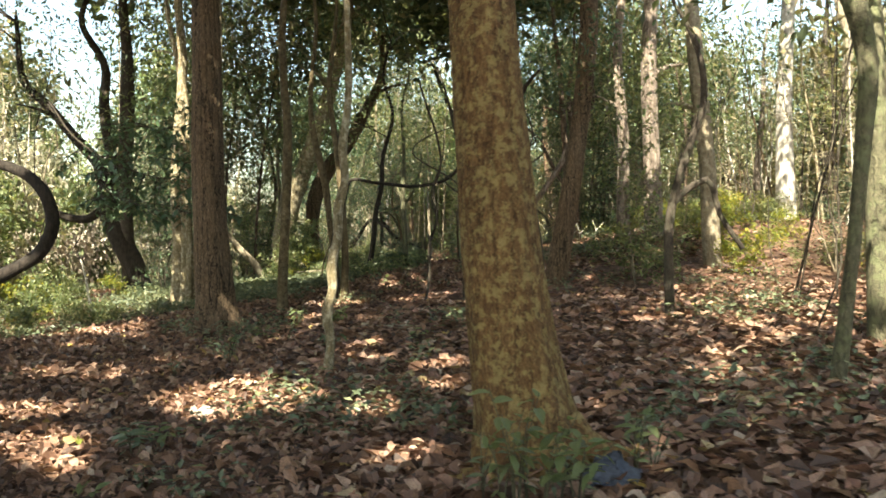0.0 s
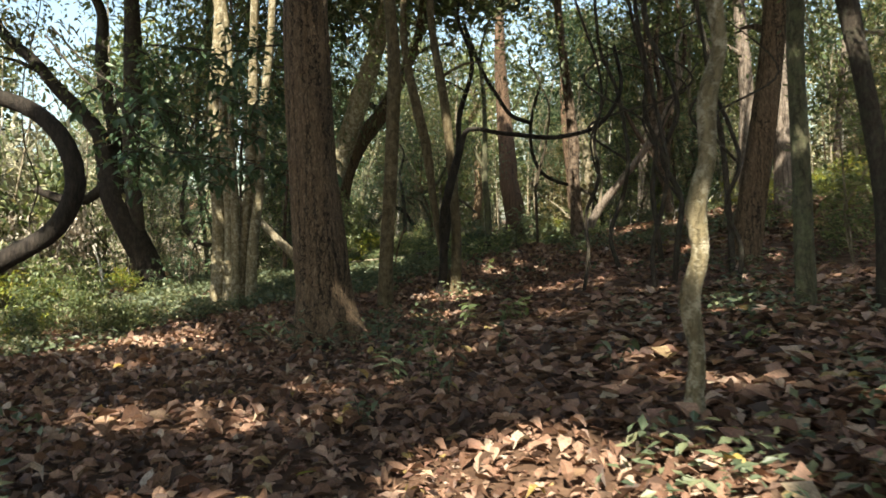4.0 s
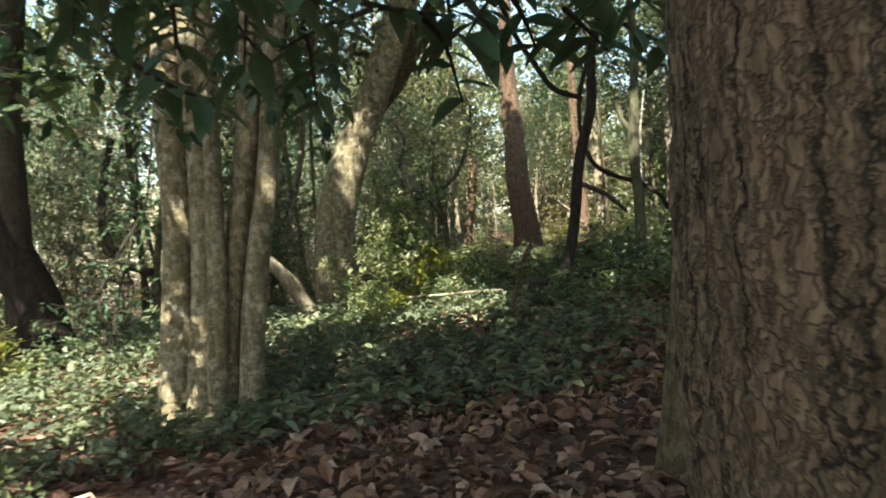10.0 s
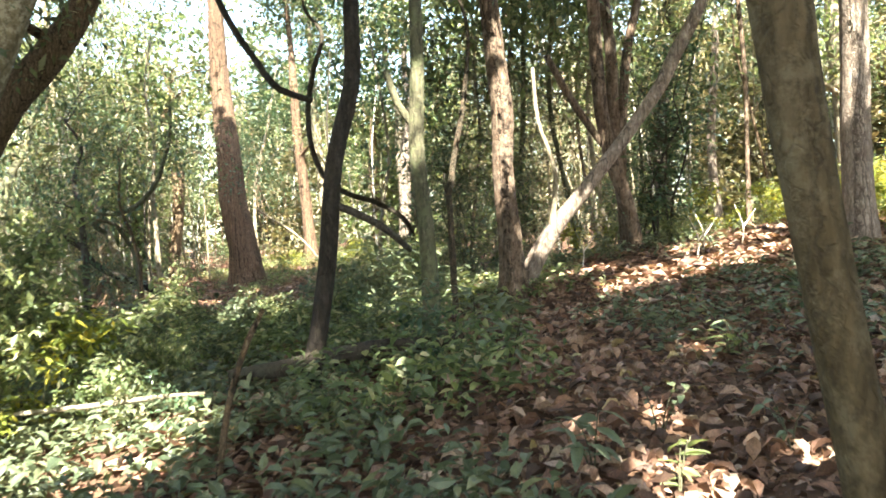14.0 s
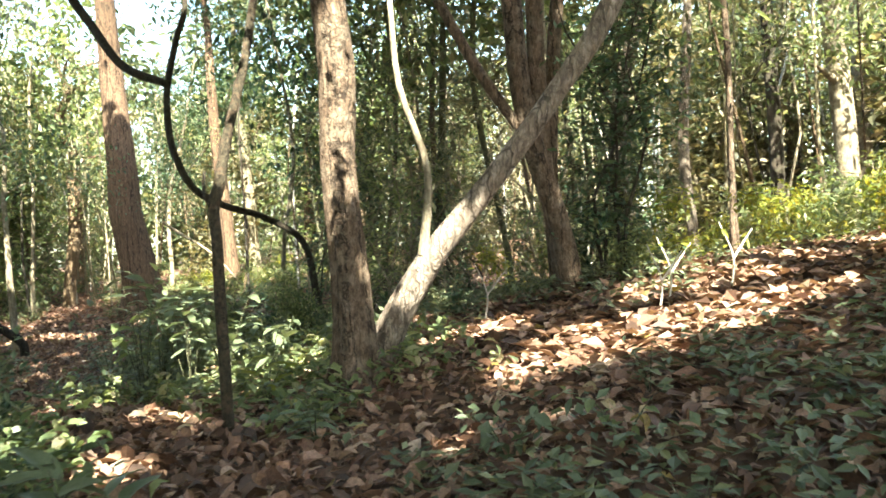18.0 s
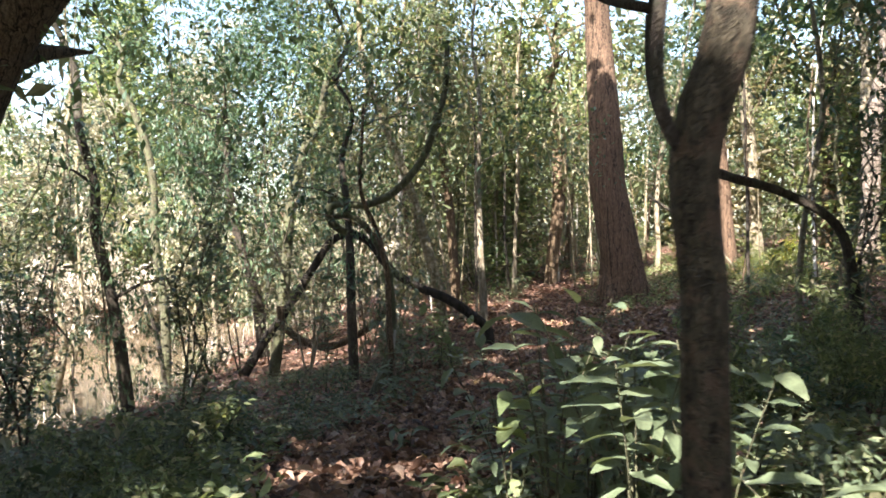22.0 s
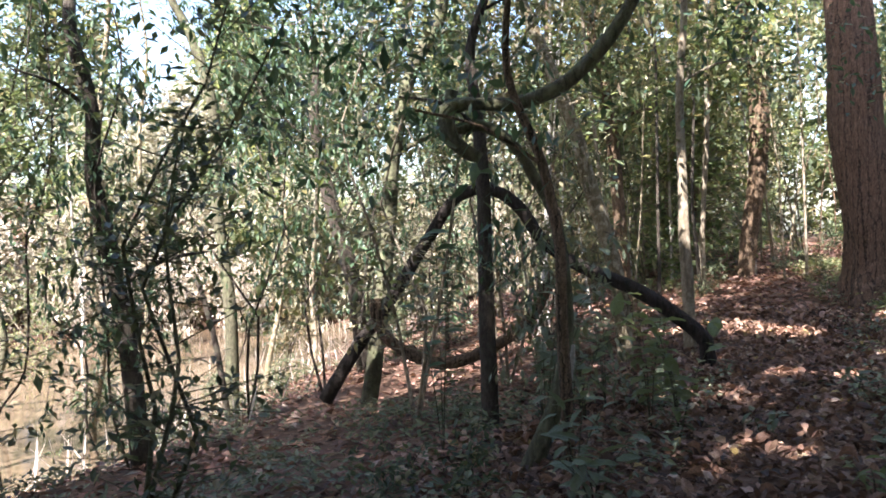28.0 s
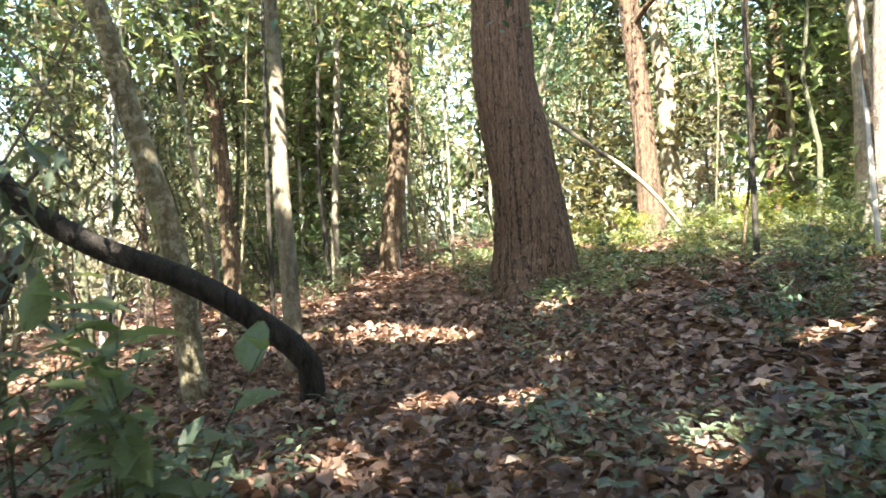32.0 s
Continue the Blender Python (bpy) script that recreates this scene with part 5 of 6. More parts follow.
scatter([SAPLINGS[k] for k in (2, 4, 6)], [p for p in places if aside(p[0], p[1]) < -5 and not glade(p[0], p[1])], g, "saplings of the understorey")
scatter([SAPLINGS[k] for k in (0, 1, 3, 5, 7)], [p for p in places if aside(p[0], p[1]) >= -5], g, "saplings of the understorey")

g = np.random.default_rng(55)
for x0, x1, y0, y1, n in ((-4.4, -2.8, 40.2, 43.2, 2), (-8.5, -4.6, 33.5, 38, 4), (-9, -4.5, 45.5, 51, 3), (-12, -8.5, 38, 45, 2),  (-14, -8, 26, 34, 4), (-13, -8.5, 17, 23, 2), (-8, -5, 27.5, 32, 4), (5, 9, 31, 40, 6)):
    for _ in range(n):
        src = SAPLINGS[int(g.choice([4, 6, 4, 1] if x1 < -4 and y1 < 35 else [0, 1, 6, 0] if x1 < -4 else [0, 1, 4, 5, 7]))]
        keep = src.scale.copy()
        s = g.uniform(0.7, 1.15)
        src.scale = (s, s, s)
        x, y, turn = g.uniform(x0, x1), g.uniform(y0, y1), g.uniform(0, 360)
        if not glade(x, y):
            copy_thing(src, pose(x, y, ground_at(x, y) - 0.02, 0, 0, turn))
        src.scale = keep

# saplings nearer the path
g = np.random.default_rng(57)
for x, y, s_ in spots(g, 34, lambda x, y: 4.4 < off_path(x, y) < 10 and clear_of(x, y, 0.6) and sight(x, y) and not in_beam(x, y, 4) and not (aside(x, y) < 0 and y > 32), (-13, 11), (17, 44), (0.6, 1.0)):
    src = SAPLINGS[int(g.choice([0, 1, 4, 5, 7]))]
    keep = src.scale.copy()
    src.scale, turn = (s_, s_, s_), g.uniform(0, 360)
    if not glade(x, y):
        copy_thing(src, pose(x, y, ground_at(x, y) - 0.02, 0, 0, turn))
    src.scale = keep
g = np.random.default_rng(58)

# thin trees leafy high up, behind the arching liana
TALLS = [plant("sapling", 330 + k, 2, tall, 1.3, 110, 13, size, mat, "dark", 0.3, 0.026, 1.2, "slender dark sapling with drooping sprays of narrow leaves", "sapling", low, 0.25, 0.85) for k, (tall, size, mat, low) in enumerate(((7.0, 0.17, LEAF_CANOPY, 0.3), (6.0, 0.16, LEAF_DARK, 0.25), (7.5, 0.17, LEAF_DARK, 0.3), (5.0, 0.15, LEAF_OLIVE, 0.2)))]
scatter(TALLS, spots(g, 8, lambda x, y: clear_of(x, y, 0.5) and not (x > -3.5 and y < 44.5), (-9.5, -2.6), (41.5, 52), (0.75, 1.15)), g, "saplings behind the arching liana")
# leafy trees in the middle distance
made = 0
while made < 28:
    x, y = (g.uniform(-10, -4.8), g.uniform(25, 33)) if made < 11 else (g.uniform(5.8, 10), g.uniform(29, 40)) if made < 22 else (g.uniform(-4, 0.4), g.uniform(48, 56))
    if off_path(x, y) < 3.8 or in_beam(x, y, 9) and made < 22 or not clear_of(x, y, 0.9):
        continue
    r, z = g.uniform(0.04, 0.09), ground_at(x, y)
    tree(("pale", "green", "red")[made % 3], [(x, y, z, r * 1.3), (x, y, z + 0.5, r), (x + g.normal(0, 0.3), y, z + 4, r * 0.8), (x + g.normal(0, 0.5), y, z + 8, r * 0.5)], "slim forest tree with leafy side branches", z + 11.5, 0, limbs=1, sides=8, step=0.4, tiers=6 if made < 22 else 8, low=4.2 if made < 22 else 3.4, far=True)
    made += 1

# trees that spread their leaves high over the water
for x, y in ((-11.5, 44.5), (-9.6, 47.8), (-7.2, 50.6), (-13.2, 48.5), (-5.2, 53.0), (-10.4, 52.4), (-14.5, 43.0), (-8.2, 55.5), (-15.8, 46.8), (-12.6, 38.6), (5.2, 40.5), (5.2, 56.0), (6.4, 59.0)):
    r, z = g.uniform(0.06, 0.1), ground_at(x, y)
    tree(("green", "pale", "mottled")[int(g.integers(0, 3))], [(x, y, z, r * 1.3), (x + g.normal(0, 0.15), y, z + 0.8, r), (x + g.normal(0, 0.45), y, z + 2.2, r * 0.9), (x + g.normal(0, 0.6), y, z + 4, r * 0.8), (x + g.normal(0, 0.8), y, z + 7, r * 0.6)], "slim tree leafy high up in its crown", z + 12, 0, limbs=1, sides=10, step=0.3, tiers=15 if x < -2 else 11, low=4.6 if y < 55.6 else 2.6, far="dark")

# bushes
BUSHES = [plant("bush", 400 + k, 2, 1.25, 0.8, 42, 8, 0.115, (LEAF_LIGHT, LEAF_CANOPY, LEAF_DARK, LEAF_LOW)[k], "green", 0.45, 0.007, 0.4, "leafy green bush on the forest floor", "bush") for k in range(4)]
g = np.random.default_rng(6)
scatter(BUSHES, spots(g, 4, lambda x, y: off_path(x, y) > (4.2 if 26 < y < 40 else 6.0) + g.uniform(0, 7) and sight(x, y)), g, "bushes of the undergrowth")
thicket(BUSHES, spots(g, 230, lambda x, y: off_path(x, y) > (4.6 if 26 < y < 40 else 6.0) + g.uniform(0, 9) and sight(x, y)), g, "undergrowth", "dense leafy green undergrowth of the wood")

g = np.random.default_rng(16)
for x0, x1, y0, y1, n in ((-1.6, -0.3, 22.3, 27.5, 22), (-4.2, -0.9, 23.5, 31, 30), (-6.5, -1.5, 27, 35, 16), (1.0, 4.2, 27.6, 35, 26), (-7, -3.5, 25.5, 31, 10), (-12, -5.5, 39, 48, 14), (3.5, 8, 38, 46, 12), (-3.4, -2.6, 37, 38, 3)):
    for _ in range(n):
        x, y, s = g.uniform(x0, x1), g.uniform(y0, y1), g.uniform(0.32, 0.72)
        if off_path(x, y) > 0.45 + s * 0.75 and clear_of(x, y, 0.3):
            src = BUSHES[int(g.integers(0, 4))]
            src_scale = src.scale.copy()
            src.scale = (s, s, s)
            copy_thing(src, pose(x, y, ground_at(x, y) - 0.02, 0, 0, g.uniform(0, 360)))
            src.scale = src_scale
wild = [(g.uniform(x0, x1), g.uniform(y0, y1), g.uniform(0.32, 0.72)) for x0, x1, y0, y1, n in ((-12, -7.5, 14, 23, 18), (-11, -7, 22, 30, 12), (4.5, 12, 45, 55, 34), (-2.5, 3.5, 48, 60, 20)) for _ in range(n)]
thicket(BUSHES, wild, g, "undergrowth", "low leafy green undergrowth of the wood")
# leafy plants on both sides of the path past the rise
g = np.random.default_rng(18)
for x0, x1, y0, y1, n, lo_, hi_ in ((-4.0, -1.2, 25.5, 34, 30, 0.5, 0.9), (0.9, 4.2, 29.5, 37, 26, 0.4, 0.8), (-1.4, 0.6, 24.5, 27.5, 8, 0.35, 0.6)):
    for _ in range(n):
        x, y, s_ = g.uniform(x0, x1), g.uniform(y0, y1), g.uniform(lo_, hi_)
        if off_path(x, y) > 0.4 + s_ * 0.7 and clear_of(x, y, 0.3):
            src = BUSHES[int(g.choice([0, 0, 1, 3]))]
            keep = src.scale.copy()
            src.scale = (s_, s_, s_)
            copy_thing(src, pose(x, y, ground_at(x, y) - 0.02, 0, 0, g.uniform(0, 360)))
            src.scale = keep
g = np.random.default_rng(17)
# yellow-green ferny bushes on the rise
YELLOWS = [plant("bush", 430 + k, 2, 1.0, 0.7, 44, 9, 0.11, LEAF_YELLOW if k else LEAF_LIGHT, "green", 0.32, 0.006, 0.35, "sunlit yellow-green bush on the rise", "bush") for k in range(2)]
scatter(YELLOWS, spots(g, 40, lambda x, y: aside(x, y) > 4.6 and off_path(x, y) > 5, (4.6, 12), (25.8, 33), (0.7, 1.3)), g, "sunlit bushes on the rise")
wild = [(g.uniform(x0, x1), g.uniform(y0, y1), g.uniform(0.6, 1.25)) for x0, x1, y0, y1, n in ((4, 12, 15, 25, 34), (-13, -8.6, 13, 23, 24), (5, 12, 46, 56, 24), (-5.6, -4, 23, 25, 4)) for _ in range(n)]
thicket(YELLOWS, wild, g, "undergrowth", "sunlit yellow-green undergrowth of the wood")

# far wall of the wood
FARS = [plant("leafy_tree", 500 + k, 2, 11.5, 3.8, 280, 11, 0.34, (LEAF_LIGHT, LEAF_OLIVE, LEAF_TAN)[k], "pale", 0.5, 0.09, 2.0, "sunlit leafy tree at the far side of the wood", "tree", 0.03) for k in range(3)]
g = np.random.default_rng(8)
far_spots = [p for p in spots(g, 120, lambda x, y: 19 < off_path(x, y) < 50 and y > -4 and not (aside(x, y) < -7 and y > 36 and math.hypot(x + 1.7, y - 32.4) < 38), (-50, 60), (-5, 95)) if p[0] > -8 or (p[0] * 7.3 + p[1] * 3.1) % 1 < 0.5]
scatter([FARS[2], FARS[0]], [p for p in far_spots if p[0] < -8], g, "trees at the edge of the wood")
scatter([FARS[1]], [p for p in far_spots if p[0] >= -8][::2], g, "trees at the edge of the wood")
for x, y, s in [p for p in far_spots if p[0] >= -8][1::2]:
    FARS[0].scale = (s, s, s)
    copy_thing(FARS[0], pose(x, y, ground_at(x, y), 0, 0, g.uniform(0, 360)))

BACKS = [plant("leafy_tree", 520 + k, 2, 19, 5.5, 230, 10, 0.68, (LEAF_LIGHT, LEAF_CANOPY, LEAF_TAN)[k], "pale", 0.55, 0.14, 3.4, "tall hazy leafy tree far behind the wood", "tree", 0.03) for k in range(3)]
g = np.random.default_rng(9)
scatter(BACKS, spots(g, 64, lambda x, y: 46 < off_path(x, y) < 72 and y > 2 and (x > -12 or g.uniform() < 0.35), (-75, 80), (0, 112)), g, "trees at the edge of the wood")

# sunlit scrub on the far bank of the pond
BANKS = [plant("bank_shrub", 540 + k, 4, tall, 2.6, 220, 12, size * 1.2, mat, "dark", 0.4, 0.02, 1.4, label, "shrub", 0.02, 0.1, 0.7) for k, (tall, size, mat, label) in enumerate((
    (5.5, 0.24, LEAF_TAN, "dry tan shrub on the sunlit bank of a pond"), (4.2, 0.22, LEAF_REED, "pale withered shrub on the sunlit bank of a pond"), (6.5, 0.26, LEAF_TAN, "dry grey-leaved shrub on the sunlit bank of a pond"), (6.0, 0.25, LEAF_LIGHT, "fresh green shrub on the sunlit bank of a pond")))]
g = np.random.default_rng(10)
bank = [(-1.7 - math.sin(a) * d, 32.4 + math.cos(a) * d, s_) for a, d, s_ in zip(np.radians(g.uniform(2, 62, 66)), 35.3 + 14 * g.uniform(0, 1, 66) ** 1.6, g.uniform(0.7, 1.2, 66))]
bank = [(-12.5, 24.5, 0.8), (-14.5, 27.5, 1.0), (-13.2, 31.0, 0.9), (-16.5, 30.0, 1.0), (-11.8, 21.0, 0.7), (-17.5, 25.0, 1.0)] + bank
scatter([BANKS[3], BANKS[0]], bank[:6], g, "sunlit shrubs beyond the bend")
scatter([BANKS[1]], [(-11.0, 26.6, 0.62), (-11.9, 22.8, 0.5), (-12.9, 28.8, 0.7)], np.random.default_rng(11), "withered shrubs beyond the bend")
bank = bank[6:]
scatter([BANKS[1], BANKS[2]], bank[:16], g, "scrub on the far bank")
thicket(BANKS, bank[16:], g, "undergrowth", "dry sunlit scrub on the far bank of a pond")

# ---- fallen leaves ----
def litter(name, seed, n, x, y, keep, size, fine, mat=LEAF_DRY):
    g = np.random.default_rng(seed)
    px, py = g.uniform(*x, n * 5), g.uniform(*y, n * 5)
    ok = np.nonzero(keep(px, py, g))[0][:n]
    px, py = px[ok], py[ok]
    at = np.stack([px, py, terrain(px, py) + g.uniform(0.0, 0.06, len(px))], -1)
    v, f = broad(g, at, size, 0.55, -0.03, 0.32, 0.55, 0.34, 0.6) if fine else blades(g, at, size, 0.6, -0.02, 0.22, 0.5, 0.5)
    ob = piece(name, mesh_of(name, v, f, mat, False))
    return tagged(ob, "dry brown fallen leaves strewn over the forest floor", "leaf litter", kind="stuff")


litter("leaf_litter", 31, 58000, (-12, 11), (-1, 48), lambda x, y, g: (np.abs(aside(x, y)) < 2.6) | ((y < 10) & (y > 2) & (aside(x, y) < 4.5) & (aside(x, y) > 0)), 0.108, True)
litter("leaf_litter", 32, 80000, (-20, 22), (-3, 74), lambda x, y, g: ((np.abs(aside(x, y)) > 2.5) | (y > 47)) & (g.uniform(0, 1, len(x)) < np.exp(-np.maximum(np.abs(aside(x, y)) - 3, 0) / 8)), 0.14, False)
litter("leaf_litter", 33, 75000, (-7, 11), (2, 52), lambda x, y, g: ((np.abs(aside(x, y)) > 2.4) & (np.abs(aside(x, y) - 2) < 5.5) & (((y > 20) & (y < 30)) | (y > 35))) | ((y < 16) & (np.abs(aside(x, y)) > 2.4)), 0.145, False)

litter("leaf_litter", 34, 42000, (-9, 6), (0, 46), lambda x, y, g: np.abs(aside(x, y)) < 3.2, 0.055, False)

# ---- low green plants ----
def low_plants(seed, n, x, y, keep, size, mat):
    g = np.random.default_rng(seed)
    px, py = g.uniform(*x, n * 6), g.uniform(*y, n * 6)
    ok = np.nonzero(keep(px, py, g))[0][:n]
    px, py = px[ok], py[ok]
    at = np.repeat(np.stack([px, py, terrain(px, py)], -1), 9, 0)
    at += g.normal(0, 1, at.shape) * np.array([0.08, 0.08, 0.0]) + np.stack([np.zeros(len(at)), np.zeros(len(at)), g.uniform(0.05, 0.28 if seed != 44 else 0.4, len(at))], -1)
    v, f = broad(g, at, size * 1.1, 0.48, 0.1, 0.4, 0.4, 0.3, 0.45) if seed in (41, 44, 47) else blades(g, at, size * 1.15, 0.5, 0.05, 0.35, 0.3, 0.4)
    return tagged(piece("ground_cover", mesh_of("ground_cover", v, f, mat, False)), "low green seedlings and herbs covering the forest floor", "undergrowth", kind="stuff")


def patchy(x, y):
    return np.sin(x * 0.9 + y * 0.35) * np.sin(y * 0.8 - x * 0.5 + 1) + 0.5 * np.sin(x * 2.3 + 2) * np.sin(y * 2.1)


low_plants(41, 1900, (-9, -2.2), (18.5, 27), lambda x, y, g: aside(x, y) < -0.4, 0.09, LEAF_LOW)
low_plants(42, 3200, (-12, 10), (0, 50), lambda x, y, g: (np.abs(aside(x, y)) > 1.0) & (patchy(x, y) > 0.3), 0.075, LEAF_LOW)
low_plants(44, 420, (-2.6, 3), (21.8, 28), lambda x, y, g: (aside(x, y) < -0.6) & (aside(x, y) > -2.4), 0.085, LEAF_LIGHT)
low_plants(43, 2600, (-9, 6), (21.5, 42), lambda x, y, g: (np.abs(aside(x, y)) > 0.7) & (patchy(x, y) > -0.1) & ~((x > 2.2) & (y > 24.6) & (y < 27.6)), 0.08, LEAF_LOW)

low_plants(45, 1500, (2.6, 12), (46, 57), lambda x, y, g: patchy(x, y) > -0.5, 0.1, LEAF_LIGHT)
low_plants(46, 1100, (0.6, 6.5), (29.5, 41), lambda x, y, g: aside(x, y) > 1.6, 0.075, LEAF_LOW)
low_plants(47, 420, (-2.6, 2.6), (25.8, 30.5), lambda x, y, g: np.abs(aside(x, y)) > 0.55, 0.1, LEAF_LIGHT)


low_plants(48, 110, (0.2, 4.5), (21.3, 25.2), lambda x, y, g: np.abs(aside(x, y)) > 0.7, 0.075, LEAF_LOW)
low_plants(49, 500, (-4.5, 0.4), (25.5, 33), lambda x, y, g: aside(x, y) < -0.7, 0.1, LEAF_LIGHT)


# ---- dry reeds on the banks of the pond ----
g = np.random.default_rng(47)
n = 5200
px, py = g.uniform(-26, -5.5, n), g.uniform(40, 72, n)
ok = (aside(px, py) < -6) & ((px < -6.8) | (py > 46)) & (np.abs(terrain(px, py) + 2.2) < 0.75)
px, py = px[ok], py[ok]
at = np.stack([px, py, terrain(px, py) - 0.05], -1)
v, f = blades(g, at, 0.6, 0.05, -0.5, 0.8, 0.5, 0.7)
tagged(piece("reeds", mesh_of("reeds", v, f, LEAF_REED, False)), "pale dry reeds along the bank of the pond", "reeds", kind="stuff")

# ---- plants beside the path, leaf by leaf ----
def leaf_mesh(seed, size, ratio, curl, mat, rows=6):
    """One broad leaf along +y with a raised midrib, a waved edge and a pointed tip."""
    g = np.random.default_rng(seed)
    v, f = [], []
    for i in range(rows + 1):
        t = i / rows
        w = math.sin(math.pi * min(1, t * 0.94 + 0.03)) ** 0.8 * ratio * 0.5 * (1.1 - 0.35 * t)
        z = -curl * t * t
        for s in (-1, -0.5, 0, 0.5, 1):
            v.append((s * w, t, z + abs(s) * w * 0.28 + (g.normal(0, 0.018) if abs(s) == 1 else 0)))
    v = np.array(v) * size
    for i in range(rows):
        for k in range(4):
            a = i * 5 + k
            f += [(a, a + 1, a + 6), (a, a + 6, a + 5)]
    return mesh_of("leaf", v, np.array(f), mat)


def leaf_kinds(seed, ratio, mat, curl=0.25):
    return [leaf_mesh(seed + k, 1.0, ratio, curl * (0.6 + 0.5 * k), mat) for k in range(3)]


BIG_ROUND = leaf_kinds(21, 0.62, LEAF_LIGHT)
BIG_DARK, BIG_LOW, BIG_LIGHT, BIG_YELLOW, BIG_DRY = leaf_kinds(1, 0.44, LEAF_DARK), leaf_kinds(5, 0.42, LEAF_LOW), leaf_kinds(9, 0.45, LEAF_LIGHT), leaf_kinds(13, 0.34, LEAF_YELLOW), leaf_kinds(17, 0.55, LEAF_DRY, 0.1)


def broadleaf(name, lines, kinds, size, count, g, label, category="plant", wood="green", thick=0.006, base=None, lo=0.3):
    """A plant whose stems run along lines, with single broad leaves set alternately on them."""
    base = Vector(base or lines[0][0])
    root = new(name)
    root.location = base
    tagged(root, label, category)
    for line in lines:
        pts = [(*p, thick * (1 - 0.6 * i / (len(line) - 1))) for i, p in enumerate(line)]
        me, at = tube(pts, BARK[wood], 6, 0.06, 0.06)
        piece("stem", me, root, at - base)
        c = curve_through(pts, 0.02)[:, :3]
        for k in range(count):
            f = lo + (1 - lo) * (k + 0.5) / count
            i = min(len(c) - 2, int(f * len(c)))
            d = Vector(c[i + 1] - c[i]).normalized()
            side = d.cross(Vector((0, 0, 1))).normalized() * (1 if k % 2 else -1)
            way = (side * g.uniform(0.7, 1.1) + d * g.uniform(0.1, 0.5) + Vector((g.normal(0, 0.3), g.normal(0, 0.3), g.normal(-0.12, 0.25)))).normalized()
            x = way.cross(Vector((g.normal(0, 0.25), g.normal(0, 0.25), 1))).normalized()
            m = Matrix((x, way, x.cross(way))).transposed().to_4x4()
            s = size * g.uniform(0.65, 1.1) * (0.75 + 0.5 * f)
            lf = piece("leaf", kinds[int(g.integers(0, 3))], root)
            lf.matrix_local = Matrix.Translation(Vector(c[i]) - base) @ m @ Matrix.Diagonal((s, s, s, 1))
    return root


def seedling(x, y, tall, stems, kinds, size, count, g, label, spread=0.35, name="seedling", lo=0.3):
    z = ground_at(x, y)
    lines = []
    for _ in range(stems):
        a, w_ = g.uniform(0, 6.28), spread * g.uniform(0.4, 1)
        lines.append([(x, y, z - 0.02), (x + math.cos(a) * w_ * 0.4, y + math.sin(a) * w_ * 0.4, z + tall * g.uniform(0.5, 0.6)), (x + math.cos(a) * w_, y + math.sin(a) * w_, z + tall * g.uniform(0.8, 1.05))])
    return broadleaf(name, lines, kinds, size, count, g, label, base=(x, y, z), lo=lo)


g = np.random.default_rng(91)
# the branch that hangs over the path before the clump of mottled stems
lines = [[(-8.2, 17.2, 4.2), (-7.4, 16.8, 3.4), (-6.6, 16.6, 2.9), (-5.6, 16.5, 2.55), (-4.7, 16.4, 2.25)]]
for x, z in ((-7.2, 3.2), (-7.0, 2.9), (-6.8, 3.0), (-6.6, 2.9), (-6.4, 2.8), (-6.2, 2.8), (-6.0, 2.7), (-5.8, 2.6), (-5.6, 2.55), (-5.3, 2.5), (-5.1, 2.4), (-4.9, 2.3)):
    a, w_ = g.uniform(-0.8, 0.8), g.uniform(0.3, 0.75)
    y = 16.6 + g.normal(0, 0.1)
    drop = g.uniform(0.3, 1.0) if x < -5.7 else g.uniform(0.0, 0.45)
    lines.append([(x, y, z), (x + math.sin(a) * w_ * 0.6, y - w_ * 0.4, z - drop * 0.4), (x + math.sin(a) * w_, y - w_ * 0.6, z - drop)])
for _ in range(16):
    x, y, z = g.uniform(-7.2, -4.6), 16.6 + g.normal(0, 0.25), g.uniform(2.7, 3.9)
    a = g.uniform(0, 6.28)
    lines.append([(x, y, z), (x + math.cos(a) * 0.3, y + math.sin(a) * 0.3, z - 0.05), (x + math.cos(a) * 0.65, y + math.sin(a) * 0.65, z - g.uniform(0.1, 0.5))])
lines.append([(-6.05, 16.6, 1.95), (-5.82, 16.44, 1.78), (-5.6, 16.3, 1.66)])
broadleaf("overhanging_branch", lines, BIG_DARK, 0.2, 11, g, "overhanging branch with large dark green leaves", "branch", "dark", 0.016)
# the dark leafy boughs behind it
lines = [[(-9.2, 19.4, 4.6), (-8.2, 18.6, 3.6), (-7.2, 18.2, 3.0), (-6.2, 18.0, 2.7), (-5.4, 17.9, 2.6)]]
bough = broadleaf("overhanging_branch", lines, BIG_DARK, 0.2, 9, g, "dense bough of dark green leaves before pale stems", "branch", "dark", 0.02)
n = 115
st = np.stack([g.uniform(-7.7, -5.0, n), g.normal(18.2, 0.45, n), g.uniform(2.0, 4.4, n)], -1)
en = st + np.stack([g.normal(0, 0.35, n), g.normal(0, 0.35, n), -g.uniform(0.1, 0.6, n)], -1)
org = np.array(bough.location)
tagged(piece("branchwork", mesh_of("branchwork", *rods(st - org, en - org, 0.006), BARK["dark"]), bough), kind="stuff")
k = np.repeat(np.arange(n), 12)
f_ = g.uniform(0, 1, len(k))[:, None]
